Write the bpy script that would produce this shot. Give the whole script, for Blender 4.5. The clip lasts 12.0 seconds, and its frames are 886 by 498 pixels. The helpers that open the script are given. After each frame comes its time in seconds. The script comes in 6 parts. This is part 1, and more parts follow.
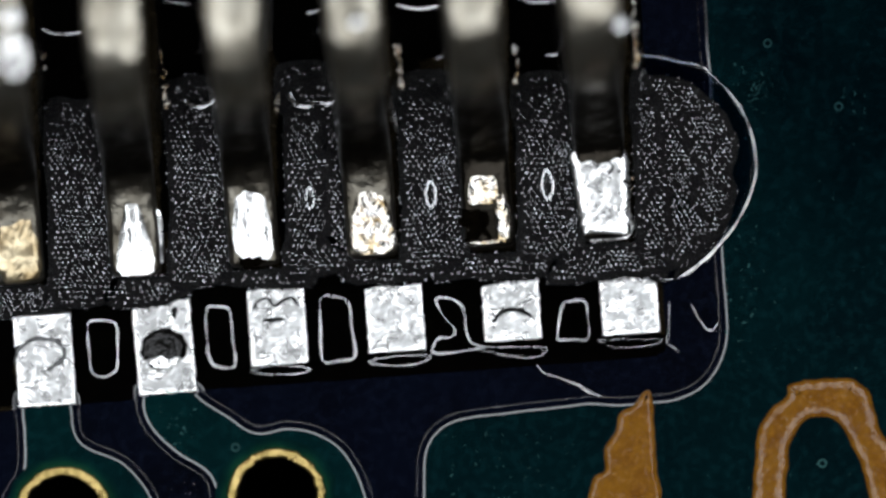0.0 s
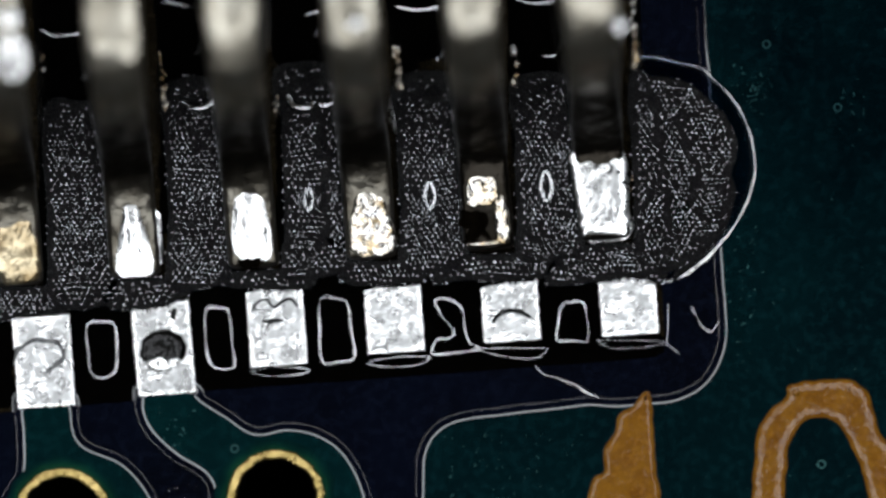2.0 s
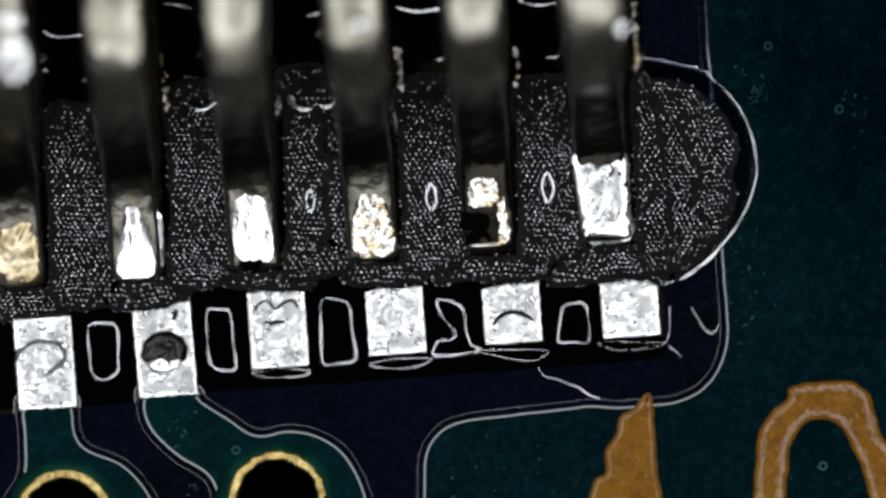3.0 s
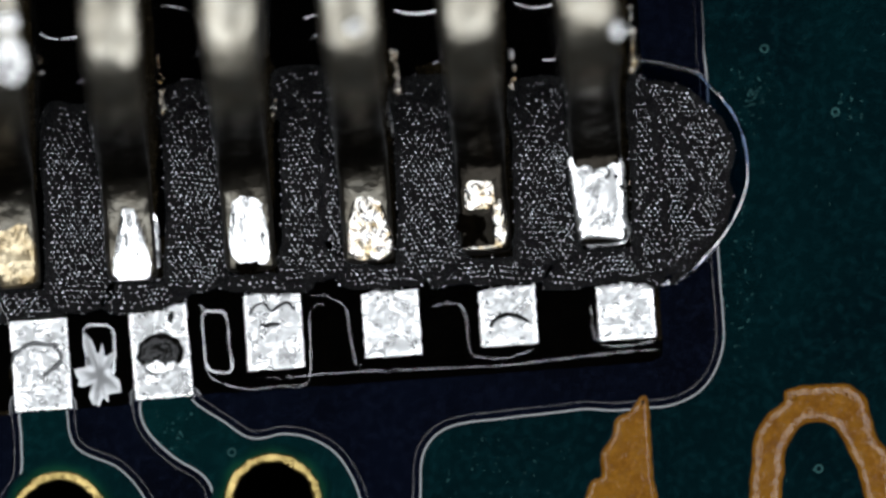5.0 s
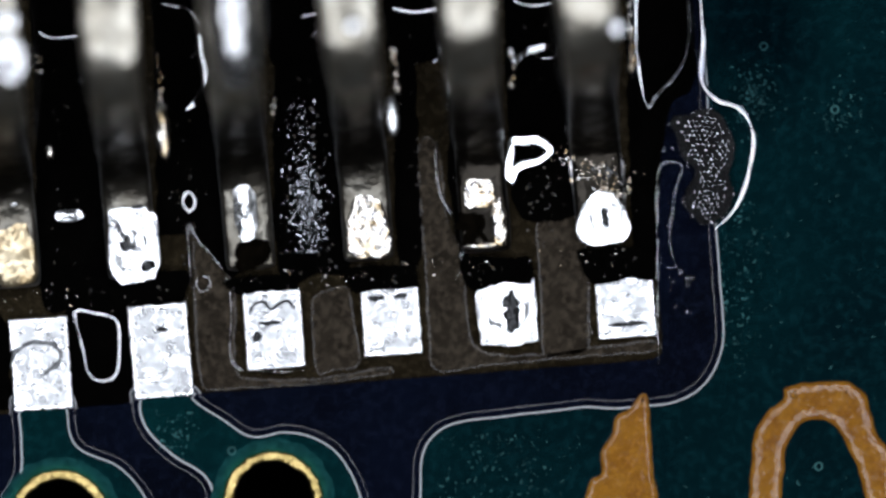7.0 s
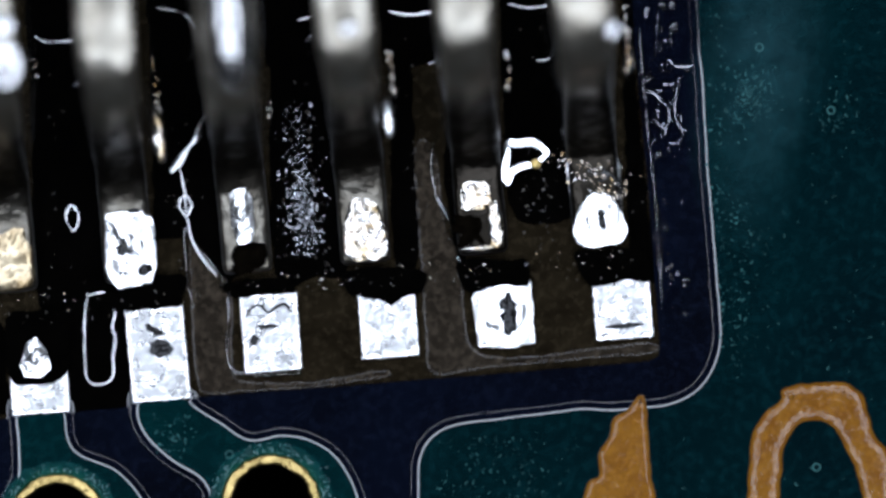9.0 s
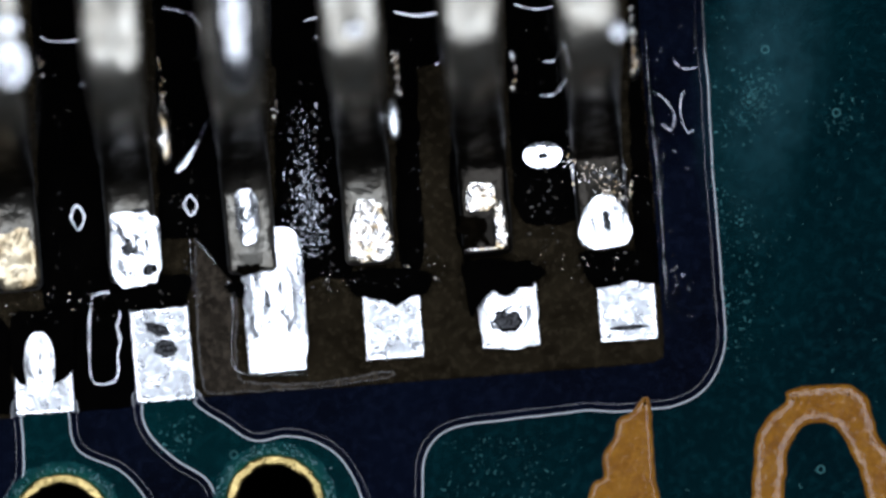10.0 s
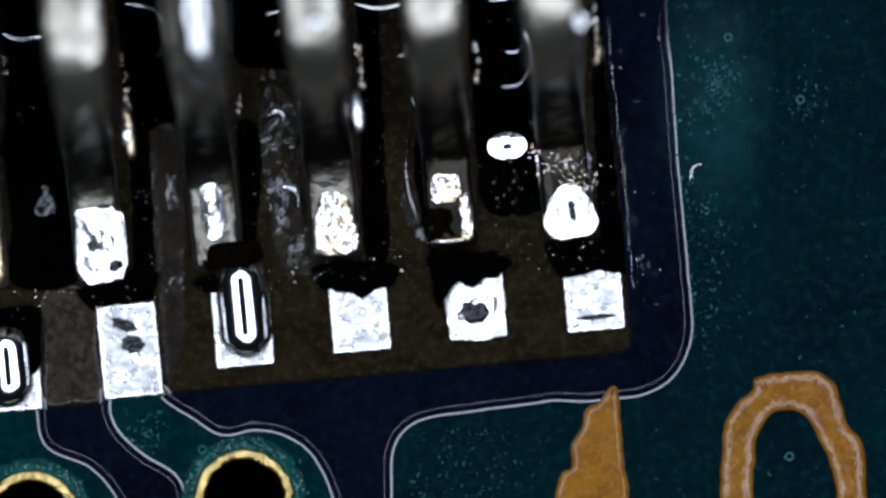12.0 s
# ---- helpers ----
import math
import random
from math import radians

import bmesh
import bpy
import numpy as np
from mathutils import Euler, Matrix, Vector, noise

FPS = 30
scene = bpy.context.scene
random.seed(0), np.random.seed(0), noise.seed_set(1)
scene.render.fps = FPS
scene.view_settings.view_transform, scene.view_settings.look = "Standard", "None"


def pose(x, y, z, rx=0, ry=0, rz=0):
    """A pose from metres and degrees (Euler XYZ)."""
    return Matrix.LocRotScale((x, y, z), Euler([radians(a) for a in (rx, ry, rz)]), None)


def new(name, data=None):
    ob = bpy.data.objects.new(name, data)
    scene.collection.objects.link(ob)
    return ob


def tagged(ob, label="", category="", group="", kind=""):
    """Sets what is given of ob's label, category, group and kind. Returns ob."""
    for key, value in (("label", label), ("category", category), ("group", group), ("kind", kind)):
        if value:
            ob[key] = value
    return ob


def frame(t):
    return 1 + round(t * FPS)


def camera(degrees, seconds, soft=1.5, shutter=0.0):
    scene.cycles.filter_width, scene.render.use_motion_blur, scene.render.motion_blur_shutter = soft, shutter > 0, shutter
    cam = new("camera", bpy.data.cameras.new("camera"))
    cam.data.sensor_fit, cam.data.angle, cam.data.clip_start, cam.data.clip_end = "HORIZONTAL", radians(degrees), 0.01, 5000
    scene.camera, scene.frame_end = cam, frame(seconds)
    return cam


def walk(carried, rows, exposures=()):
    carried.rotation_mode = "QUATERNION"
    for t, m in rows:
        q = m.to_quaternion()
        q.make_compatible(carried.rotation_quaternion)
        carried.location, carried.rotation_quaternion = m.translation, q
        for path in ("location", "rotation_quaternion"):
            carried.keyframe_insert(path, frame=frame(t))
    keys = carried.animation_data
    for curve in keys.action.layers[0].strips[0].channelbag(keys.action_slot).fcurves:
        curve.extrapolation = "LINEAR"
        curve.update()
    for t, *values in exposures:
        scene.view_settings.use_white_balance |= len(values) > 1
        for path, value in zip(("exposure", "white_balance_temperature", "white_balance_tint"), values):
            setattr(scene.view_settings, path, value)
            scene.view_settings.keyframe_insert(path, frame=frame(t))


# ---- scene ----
# Everything is built in millimetres and brought to metres by S.
S = 0.001
EYE = 58.0  # the lens stands 58 mm over the board
cam = camera(3.749, 12.0, soft=3.0)
cam.data.dof.use_dof = True
cam.data.dof.focus_distance = (EYE - 0.06) * S
cam.data.dof.aperture_fstop = 95


def over(t, x, y, turn):
    return (t, pose(x * S, y * S, EYE * S, 0, 0, turn))


walk(cam, [
    over(0.0, 0.0, 0.0, 0.0), over(0.5, 0.0012, -0.0008, -0.03), over(1.0, 0.0012, -0.0006, -0.03),
    over(1.5, 0.0, 0.0042, 0.0), over(2.0, 0.004, 0.0048, -0.03), over(2.5, 0.0037, 0.0145, -0.01),
    over(3.0, -0.002, 0.0115, -0.01), over(3.2, 0.0, 0.0125, 0.0), over(4.8, 0.013, 0.02, 0.05),
    over(5.0, 0.0146, 0.0216, 0.06), over(5.5, 0.0129, 0.0215, -0.03), over(6.0, 0.026, 0.0178, -0.03),
    over(6.5, 0.024, 0.026, -0.01), over(7.0, 0.0162, 0.0139, -0.04), over(7.2, 0.0213, 0.03, 0.0),
    over(8.8, 0.016, 0.0139, -0.23), over(9.0, 0.0303, 0.0248, -0.3), over(9.5, 0.03, 0.0151, -0.18),
    over(10.0, 0.0089, 0.0292, -0.12), over(10.5, 0.0256, 0.0137, -0.27), over(11.0, 0.0176, 0.0139, -0.27),
    over(11.1, 0.06, 0.012, -0.45), over(11.2, 0.148, 0.002, -0.9), over(11.5, 0.1549, -0.0005, -0.94),
    over(12.0, 0.1549, -0.0072, -0.86),
], exposures=[(0.0, 0.0, 6500, 10), (3.2, 0.0, 6500, 10), (5.0, 0.09, 6450, 10), (5.4, 0.42, 6100, 13), (7.2, 0.43, 6100, 13), (9.0, 0.40, 5750, 13), (10.5, 0.36, 5750, 13), (12.0, 0.40, 5700, 13)])

# ---- light: a dim room and the ring lamp round the objective ----
world = bpy.data.worlds.new("room")
scene.world = world
world.use_nodes = True
world.node_tree.nodes["Background"].inputs["Color"].default_value = (0.8, 0.9, 1.0, 1)
world.node_tree.nodes["Background"].inputs["Strength"].default_value = 0.004

# ---- materials ----


def material(name, base, rough=0.5, metal=0.0, spec=0.5, vary=0.0, vary_scale=8.0, grain=0.0, grain_scale=60.0,
             second=None, coat=0.0, rough_vary=0.0, step=0.004, mottle=0.0, mottle_scale=30.0):
    """A surface with blotches (vary_scale per mm), fine relief (grain, in units of step mm) and uneven gloss."""
    m = bpy.data.materials.new(name)
    m.use_nodes = True
    nodes, links = m.node_tree.nodes, m.node_tree.links
    b = nodes["Principled BSDF"]
    b.inputs["Roughness"].default_value = rough
    b.inputs["Metallic"].default_value = metal
    b.inputs["Specular IOR Level"].default_value = spec
    b.inputs["Coat Weight"].default_value = coat
    b.inputs["Coat Roughness"].default_value = 0.06
    place = nodes.new("ShaderNodeTexCoord")
    big = nodes.new("ShaderNodeTexNoise")
    big.inputs["Scale"].default_value = vary_scale / S
    big.inputs["Detail"].default_value = 5
    links.new(place.outputs["Object"], big.inputs["Vector"])
    ramp = nodes.new("ShaderNodeMix")
    ramp.data_type = "RGBA"
    other = second or tuple(c * (1 - vary) for c in base)
    ramp.inputs["A"].default_value = (*base, 1)
    ramp.inputs["B"].default_value = (*other, 1)
    spread = nodes.new("ShaderNodeMapRange")
    spread.inputs["From Min"].default_value, spread.inputs["From Max"].default_value = 0.35, 0.65
    links.new(big.outputs["Fac"], spread.inputs["Value"])
    links.new(spread.outputs["Result"], ramp.inputs["Factor"])
    if mottle:
        # fine uneven pigment
        small = nodes.new("ShaderNodeTexNoise")
        small.inputs["Scale"].default_value = mottle_scale / S
        small.inputs["Detail"].default_value = 6
        small.inputs["Roughness"].default_value = 0.7
        links.new(place.outputs["Object"], small.inputs["Vector"])
        peak = nodes.new("ShaderNodeMapRange")
        peak.inputs["From Min"].default_value, peak.inputs["From Max"].default_value = 0.48, 0.74
        links.new(small.outputs["Fac"], peak.inputs["Value"])
        flecked = nodes.new("ShaderNodeMix")
        flecked.data_type = "RGBA"
        flecked.inputs["B"].default_value = (*(min(1, c * mottle + 0.0006 * mottle) for c in base), 1)
        links.new(peak.outputs["Result"], flecked.inputs["Factor"])
        links.new(ramp.outputs["Result"], flecked.inputs["A"])
        links.new(flecked.outputs["Result"], b.inputs["Base Color"])
    else:
        links.new(ramp.outputs["Result"], b.inputs["Base Color"])
    if rough_vary:
        r = nodes.new("ShaderNodeMapRange")
        r.inputs["To Min"].default_value, r.inputs["To Max"].default_value = rough - rough_vary, rough + rough_vary
        links.new(big.outputs["Fac"], r.inputs["Value"])
        links.new(r.outputs["Result"], b.inputs["Roughness"])
    if grain:
        fine = nodes.new("ShaderNodeTexNoise")
        fine.inputs["Scale"].default_value = grain_scale / S
        fine.inputs["Detail"].default_value = 3
        links.new(place.outputs["Object"], fine.inputs["Vector"])
        bump = nodes.new("ShaderNodeBump")
        bump.inputs["Strength"].default_value = grain
        bump.inputs["Distance"].default_value = step * S
        links.new(fine.outputs["Fac"], bump.inputs["Height"])
        links.new(bump.outputs["Normal"], b.inputs["Normal"])
        if coat:
            links.new(bump.outputs["Normal"], b.inputs["Coat Normal"])
    return m


def clear_material(name, tint, rough, ior=2.2):
    """Clear flux: see-through, with a gloss that follows the angle."""
    m = bpy.data.materials.new(name)
    m.use_nodes = True
    nodes, links = m.node_tree.nodes, m.node_tree.links
    nodes.remove(nodes["Principled BSDF"])
    see, gloss, mix, fres = (nodes.new(n) for n in ("ShaderNodeBsdfTransparent", "ShaderNodeBsdfGlossy", "ShaderNodeMixShader", "ShaderNodeFresnel"))
    see.inputs["Color"].default_value = (*tint, 1)
    gloss.inputs["Roughness"].default_value = rough
    fres.inputs["IOR"].default_value = ior
    links.new(fres.outputs["Fac"], mix.inputs["Fac"])
    links.new(see.outputs["BSDF"], mix.inputs[1])
    links.new(gloss.outputs["BSDF"], mix.inputs[2])
    links.new(mix.outputs["Shader"], nodes["Material Output"].inputs["Surface"])
    return m


def veil_material(name, colour, amount):
    """A thin broken veil of paler colour."""
    m = bpy.data.materials.new(name)
    m.use_nodes = True
    nodes, links = m.node_tree.nodes, m.node_tree.links
    nodes.remove(nodes["Principled BSDF"])
    see, dull, mix, blot, place, spread = (nodes.new("ShaderNode" + n) for n in ("BsdfTransparent", "BsdfDiffuse", "MixShader", "TexNoise", "TexCoord", "MapRange"))
    dull.inputs["Color"].default_value = (*colour, 1)
    blot.inputs["Scale"].default_value = 28 / S
    blot.inputs["Detail"].default_value = 6
    spread.inputs["From Min"].default_value, spread.inputs["From Max"].default_value = 0.32, 0.66
    spread.inputs["To Min"].default_value, spread.inputs["To Max"].default_value = amount * 0.25, amount
    links.new(place.outputs["Object"], blot.inputs["Vector"])
    links.new(blot.outputs["Fac"], spread.inputs["Value"])
    links.new(spread.outputs["Result"], mix.inputs["Fac"])
    links.new(see.outputs["BSDF"], mix.inputs[1])
    links.new(dull.outputs["BSDF"], mix.inputs[2])
    links.new(mix.outputs["Shader"], nodes["Material Output"].inputs["Surface"])
    return m


def haze_material(name, most, tint=None):
    """A thin blotchy sheet, pale or (with a tint) dark and clear, that fades out towards its edge."""
    m = bpy.data.materials.new(name)
    m.use_nodes = True
    nodes, links = m.node_tree.nodes, m.node_tree.links
    nodes.remove(nodes["Principled BSDF"])
    see, gloss, mix = (nodes.new(n) for n in ("ShaderNodeBsdfTransparent", "ShaderNodeBsdfGlossy", "ShaderNodeMixShader"))
    gloss.inputs["Roughness"].default_value = 0.4
    gloss.inputs["Color"].default_value = (0.30, 0.86, 0.95, 1)
    if tint:
        nodes.remove(gloss)
        gloss = nodes.new("ShaderNodeBsdfTransparent")
        gloss.inputs["Color"].default_value = (*tint, 1)
    place, shift, ball, blot, both, amount = (nodes.new("ShaderNode" + n) for n in ("TexCoord", "Mapping", "TexGradient", "TexNoise", "Math", "MapRange"))
    shift.inputs["Location"].default_value = (-1, -1, 0)
    shift.inputs["Scale"].default_value = (2, 2, 0)
    ball.gradient_type = "SPHERICAL"
    blot.inputs["Scale"].default_value = 9 / S
    blot.inputs["Detail"].default_value = 6
    links.new(place.outputs["Generated"], shift.inputs["Vector"])
    links.new(shift.outputs["Vector"], ball.inputs["Vector"])
    links.new(place.outputs["Object"], blot.inputs["Vector"])
    both.operation = "MULTIPLY"
    links.new(ball.outputs["Fac"], both.inputs[0])
    links.new(blot.outputs["Fac"], both.inputs[1])
    amount.inputs["From Min"].default_value, amount.inputs["From Max"].default_value = 0.04, 0.4
    amount.inputs["To Max"].default_value = most
    links.new(both.outputs["Value"], amount.inputs["Value"])
    links.new(amount.outputs["Result"], mix.inputs["Fac"])
    links.new(see.outputs["BSDF"], mix.inputs[1])
    links.new(gloss.outputs["BSDF"], mix.inputs[2])
    links.new(mix.outputs["Shader"], nodes["Material Output"].inputs["Surface"])
    return m


TEAL = material("solder_mask_over_copper", (0.0004, 0.0073, 0.0086), 0.08, spec=0.85, vary_scale=1.6, second=(0.0002, 0.0044, 0.0058), grain=0.10, grain_scale=30, rough_vary=0.02, mottle=1.9, mottle_scale=24)
# brighter copy of TEAL: the stronger light at lower left is painted in
TEAL_LIT = material("solder_mask_lit_traces", (0.0006, 0.0108, 0.0116), 0.08, spec=0.85, vary_scale=2.5, second=(0.0004, 0.0074, 0.0086), grain=0.10, grain_scale=30, rough_vary=0.02, mottle=1.7, mottle_scale=24)
NAVY = material("solder_mask_over_resin", (0.0012, 0.0021, 0.0060), 0.08, spec=0.8, vary_scale=2.5, second=(0.0005, 0.0009, 0.0028), grain=0.08, grain_scale=40, rough_vary=0.02, mottle=1.8, mottle_scale=30)
NAVY.node_tree.nodes["Principled BSDF"].inputs["IOR"].default_value = 1.7
RESIN = material("bare_resin", (0.0100, 0.0074, 0.0038), 0.1, spec=0.3, vary_scale=7, second=(0.0048, 0.0034, 0.0017), grain=0.2, grain_scale=50, mottle=1.9, mottle_scale=26)
SLAB = material("dull_flux_skin", (0.020, 0.0155, 0.0105), 0.12, spec=0.5, vary_scale=10, second=(0.009, 0.0068, 0.0045), grain=0.5, grain_scale=24, mottle=2.4, mottle_scale=30)
TIN = material("tinned_copper", (0.95, 0.94, 0.92), 0.28, metal=1, vary_scale=20, second=(0.78, 0.78, 0.765), grain=0.9, grain_scale=42, rough_vary=0.08, step=0.0034)
LEAD = material("plated_lead", (0.40, 0.37, 0.305), 0.33, metal=1, vary_scale=8, second=(0.23, 0.205, 0.16), grain=1.0, grain_scale=9, rough_vary=0.08, step=0.02)
# the shade on the steep middles is mixed into the leads' colour
painted_shade, mixed = LEAD.node_tree.nodes.new("ShaderNodeAttribute"), LEAD.node_tree.nodes.new("ShaderNodeMix")
painted_shade.attribute_name, mixed.data_type = "painted_shade", "RGBA"
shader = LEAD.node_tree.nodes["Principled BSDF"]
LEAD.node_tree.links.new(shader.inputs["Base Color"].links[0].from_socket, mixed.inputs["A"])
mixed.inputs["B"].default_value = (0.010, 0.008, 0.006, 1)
LEAD.node_tree.links.new(painted_shade.outputs["Fac"], mixed.inputs["Factor"])
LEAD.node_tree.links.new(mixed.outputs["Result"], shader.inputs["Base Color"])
WET = material("solder_wetted_lead", (0.62, 0.61, 0.59), 0.26, metal=1, vary=0.3, vary_scale=9, grain=0.6, grain_scale=12, step=0.008)
MATTE_BLACK = material("burnt_flux", (0.0022, 0.0016, 0.0010), 0.9, spec=0.0, vary=0.6, vary_scale=20, grain=0.8, grain_scale=40)
WRINKLED = material("wrinkled_flux", (0.0065, 0.005, 0.0036), 0.1, spec=0.6, vary_scale=12, second=(0.002, 0.0015, 0.001), grain=1.0, grain_scale=11, step=0.010, mottle=2.0, mottle_scale=20)
HAZE = haze_material("dried_flux_haze", 0.013)
WASH = haze_material("dark_flux_and_dimming", 0.40, (0.10, 0.20, 0.30))
SCRAWL = clear_material("drying_flux", (0.93, 0.95, 0.93), 0.05, 2.0)
THIN = clear_material("thin_dried_flux", (0.93, 0.95, 0.93), 0.06, 1.75)
CRINKLED = material("crinkled_flux", (0.0088, 0.0066, 0.0042), 0.17, spec=0.5, vary_scale=9, second=(0.0048, 0.0036, 0.0022), grain=0.5, grain_scale=30, step=0.004, mottle=2.0, mottle_scale=24)
GRIT = material("flux_grit", (0.060, 0.050, 0.036), 0.25, spec=0.6, vary=0.7, vary_scale=9)
DARK_SPOT = material("dark_spots", (0.0030, 0.0024, 0.0018), 0.2, spec=0.25, vary=0.6, vary_scale=20, grain=1.0, grain_scale=22, step=0.012)
RIME = material("pale_rime", (0.16, 0.23, 0.23), 0.6, spec=0.2, vary=0.6, vary_scale=10)
FAINT = veil_material("faint_glow_veil", (0.06, 0.30, 0.28), 0.09)
MILKY = clear_material("milky_flux", (0.9, 0.92, 0.92), 0.32, 4.0)
SOLDER = material("bright_solder", (0.88, 0.86, 0.82), 0.2, metal=1, vary_scale=18, second=(0.40, 0.29, 0.15), grain=1.0, grain_scale=24, step=0.012)
DULL = material("dull_solder", (0.60, 0.50, 0.33), 0.3, metal=1, vary_scale=12, second=(0.26, 0.19, 0.10), grain=1.0, grain_scale=22, step=0.009)
LIQUID = material("molten_solder", (0.9, 0.9, 0.9), 0.085, metal=1, vary=0.1, grain=0.12, grain_scale=20)
BALL = material("solder_powder", (0.42, 0.42, 0.43), 0.08, metal=1, vary=0.45, vary_scale=30)
# some balls bright, most of them tarnished
tarnish, curve, dim = (BALL.node_tree.nodes.new("ShaderNode" + n) for n in ("NewGeometry", "MapRange", "Mix"))
curve.interpolation_type, dim.data_type, dim.blend_type = "SMOOTHERSTEP", "RGBA", "MULTIPLY"
curve.inputs["From Min"].default_value, curve.inputs["From Max"].default_value = 0.1, 1.15
curve.inputs["To Min"].default_value, curve.inputs["To Max"].default_value = 0.70, 1.40
dim.inputs["Factor"].default_value = 1
shader = BALL.node_tree.nodes["Principled BSDF"]
BALL.node_tree.links.new(shader.inputs["Base Color"].links[0].from_socket, dim.inputs["A"])
BALL.node_tree.links.new(tarnish.outputs["Random Per Island"], curve.inputs["Value"])
BALL.node_tree.links.new(curve.outputs["Result"], dim.inputs["B"])
BALL.node_tree.links.new(dim.outputs["Result"], shader.inputs["Base Color"])
GOLD = material("gold_plating", (0.50, 0.37, 0.14), 0.36, metal=1, vary_scale=16, second=(0.26, 0.19, 0.06), grain=1.0, grain_scale=24, step=0.014)
BARREL = material("via_wall", (0.004, 0.0035, 0.002), 0.7, spec=0.1, vary=0.5)
INK = material("ochre_legend_ink", (0.168, 0.071, 0.007), 0.15, spec=0.36, vary_scale=14, second=(0.120, 0.044, 0.0034), grain=1.0, grain_scale=34, rough_vary=0.03, step=0.0055, mottle=1.4, mottle_scale=45)
COLLARS = [material("green_mask_" + word, base, 0.09, spec=0.8, vary_scale=8, second=tuple(0.6 * c for c in base), grain=0.12, grain_scale=40)
           for word, base in (("thick", (0.0010, 0.0145, 0.0140)), ("thin", (0.0018, 0.0205, 0.0165)), ("thinnest", (0.0042, 0.0320, 0.0170)))]
PASTE = material("dark_flux_paste", (0.0105, 0.0105, 0.0105), 0.1, vary_scale=14, second=(0.0045, 0.0045, 0.0046), grain=0.3, grain_scale=50, mottle=1.8, mottle_scale=60)
FILM = material("black_flux_film", (0.0006, 0.0005, 0.0004), 0.06, vary=0.4, grain=0.03, grain_scale=20)
CRUST = material("dried_flux_crust", (0.016, 0.012, 0.007), 0.3, spec=0.35, vary=0.5, vary_scale=20, grain=0.8, grain_scale=40, step=0.006)
CLEAR = clear_material("clear_flux", (0.93, 0.95, 0.93), 0.035, 2.9)
POOL = clear_material("dark_liquid_flux", (0.42, 0.50, 0.62), 0.03, 1.4)
DUST = material("dust", (0.034, 0.105, 0.100), 0.6, spec=0.1, vary=0.7, vary_scale=6)
MUSH = material("half_melted_paste", (0.0062, 0.006, 0.0056), 0.16, spec=0.4, vary_scale=7, second=(0.0012, 0.0011, 0.0009), grain=1.0, grain_scale=20, step=0.011, mottle=2.2, mottle_scale=40)
PLASTIC = material("black_plastic", (0.012, 0.012, 0.013), 0.45, vary=0.3, grain=0.3, grain_scale=20)
BENCH = material("grey_bench_mat", (0.05, 0.055, 0.06), 0.7, vary=0.3, vary_scale=0.1, grain=0.3, grain_scale=2)
HOUSING = material("lamp_housing", (0.02, 0.02, 0.02), 0.5, vary=0.2, vary_scale=0.2)
GLOW = bpy.data.materials.new("ring_lamp_glow")
GLOW.use_nodes = True
GLOW.node_tree.nodes["Principled BSDF"].inputs["Base Color"].default_value = (0.8, 0.8, 0.8, 1)
GLOW.node_tree.nodes["Principled BSDF"].inputs["Emission Color"].default_value = (0.93, 0.98, 1.04, 1)
GLOW.node_tree.nodes["Principled BSDF"].inputs["Emission Strength"].default_value = 5.0

# ---- helpers of this scene (millimetres) ----


def part(name, bm, mat, parent=None, label="", at=None, smooth=True):
    """Links a bmesh as one mesh object; its vertices are in the board's millimetres, its origin at 'at'."""
    base = Vector(at or (0, 0, 0))
    for v in bm.verts:
        v.co = (v.co - base) * S
    bmesh.ops.recalc_face_normals(bm, faces=bm.faces)
    mesh = bpy.data.meshes.new(name)
    bm.to_mesh(mesh)
    bm.free()
    mesh.polygons.foreach_set("use_smooth", [smooth] * len(mesh.polygons))
    mesh.materials.append(mat)
    ob = new(name, mesh)
    ob.location = base * S
    if parent:
        ob.parent = parent
        ob.location = base * S - Vector(parent.location)
    if label:
        ob["label"] = label
    return ob


def empty(name, at, label, category, group="", kind=""):
    ob = new(name)
    ob.location = Vector(at) * S
    return tagged(ob, label, category, group, kind)


def spline(points, step=0.012, closed=True):
    """A smooth line through a few points, cut into even steps."""
    pts = [Vector((*p, 0)[:3]) for p in points]
    n, out = len(pts), []
    for i in range(n if closed else n - 1):
        if closed:
            a, b, c, d = (pts[(i + j) % n] for j in (-1, 0, 1, 2))
        else:
            a, b, c, d = pts[max(i - 1, 0)], pts[i], pts[i + 1], pts[min(i + 2, n - 1)]
        k = max(1, int((c - b).length / step))
        for j in range(k):
            u = j / k
            out.append(0.5 * (2 * b + (c - a) * u + (2 * a - 5 * b + 4 * c - d) * u * u + (3 * b - a - 3 * c + d) * u ** 3))
    if not closed:
        out.append(pts[-1])
    return out


def poly(points, step=0.02):
    """A straight-sided loop, cut into even steps."""
    out, n = [], len(points)
    for i in range(n):
        a, b = Vector((*points[i], 0)), Vector((*points[(i + 1) % n], 0))
        k = max(1, int((b - a).length / step))
        out += [a.lerp(b, j / k) for j in range(k)]
    return out


def circle(x, y, r, n=48, ry=None):
    return [Vector((x + r * math.cos(a), y + (ry or r) * math.sin(a), 0)) for a in (2 * math.pi * i / n for i in range(n))]


def rough_edge(loop, amount, scale=20, seed=0):
    return [p + amount * noise.noise_vector((p.x * scale, p.y * scale, seed)).to_2d().to_3d() for p in loop]


def area(loop):
    return sum(a.x * b.y - b.x * a.y for a, b in zip(loop, loop[1:] + loop[:1])) / 2


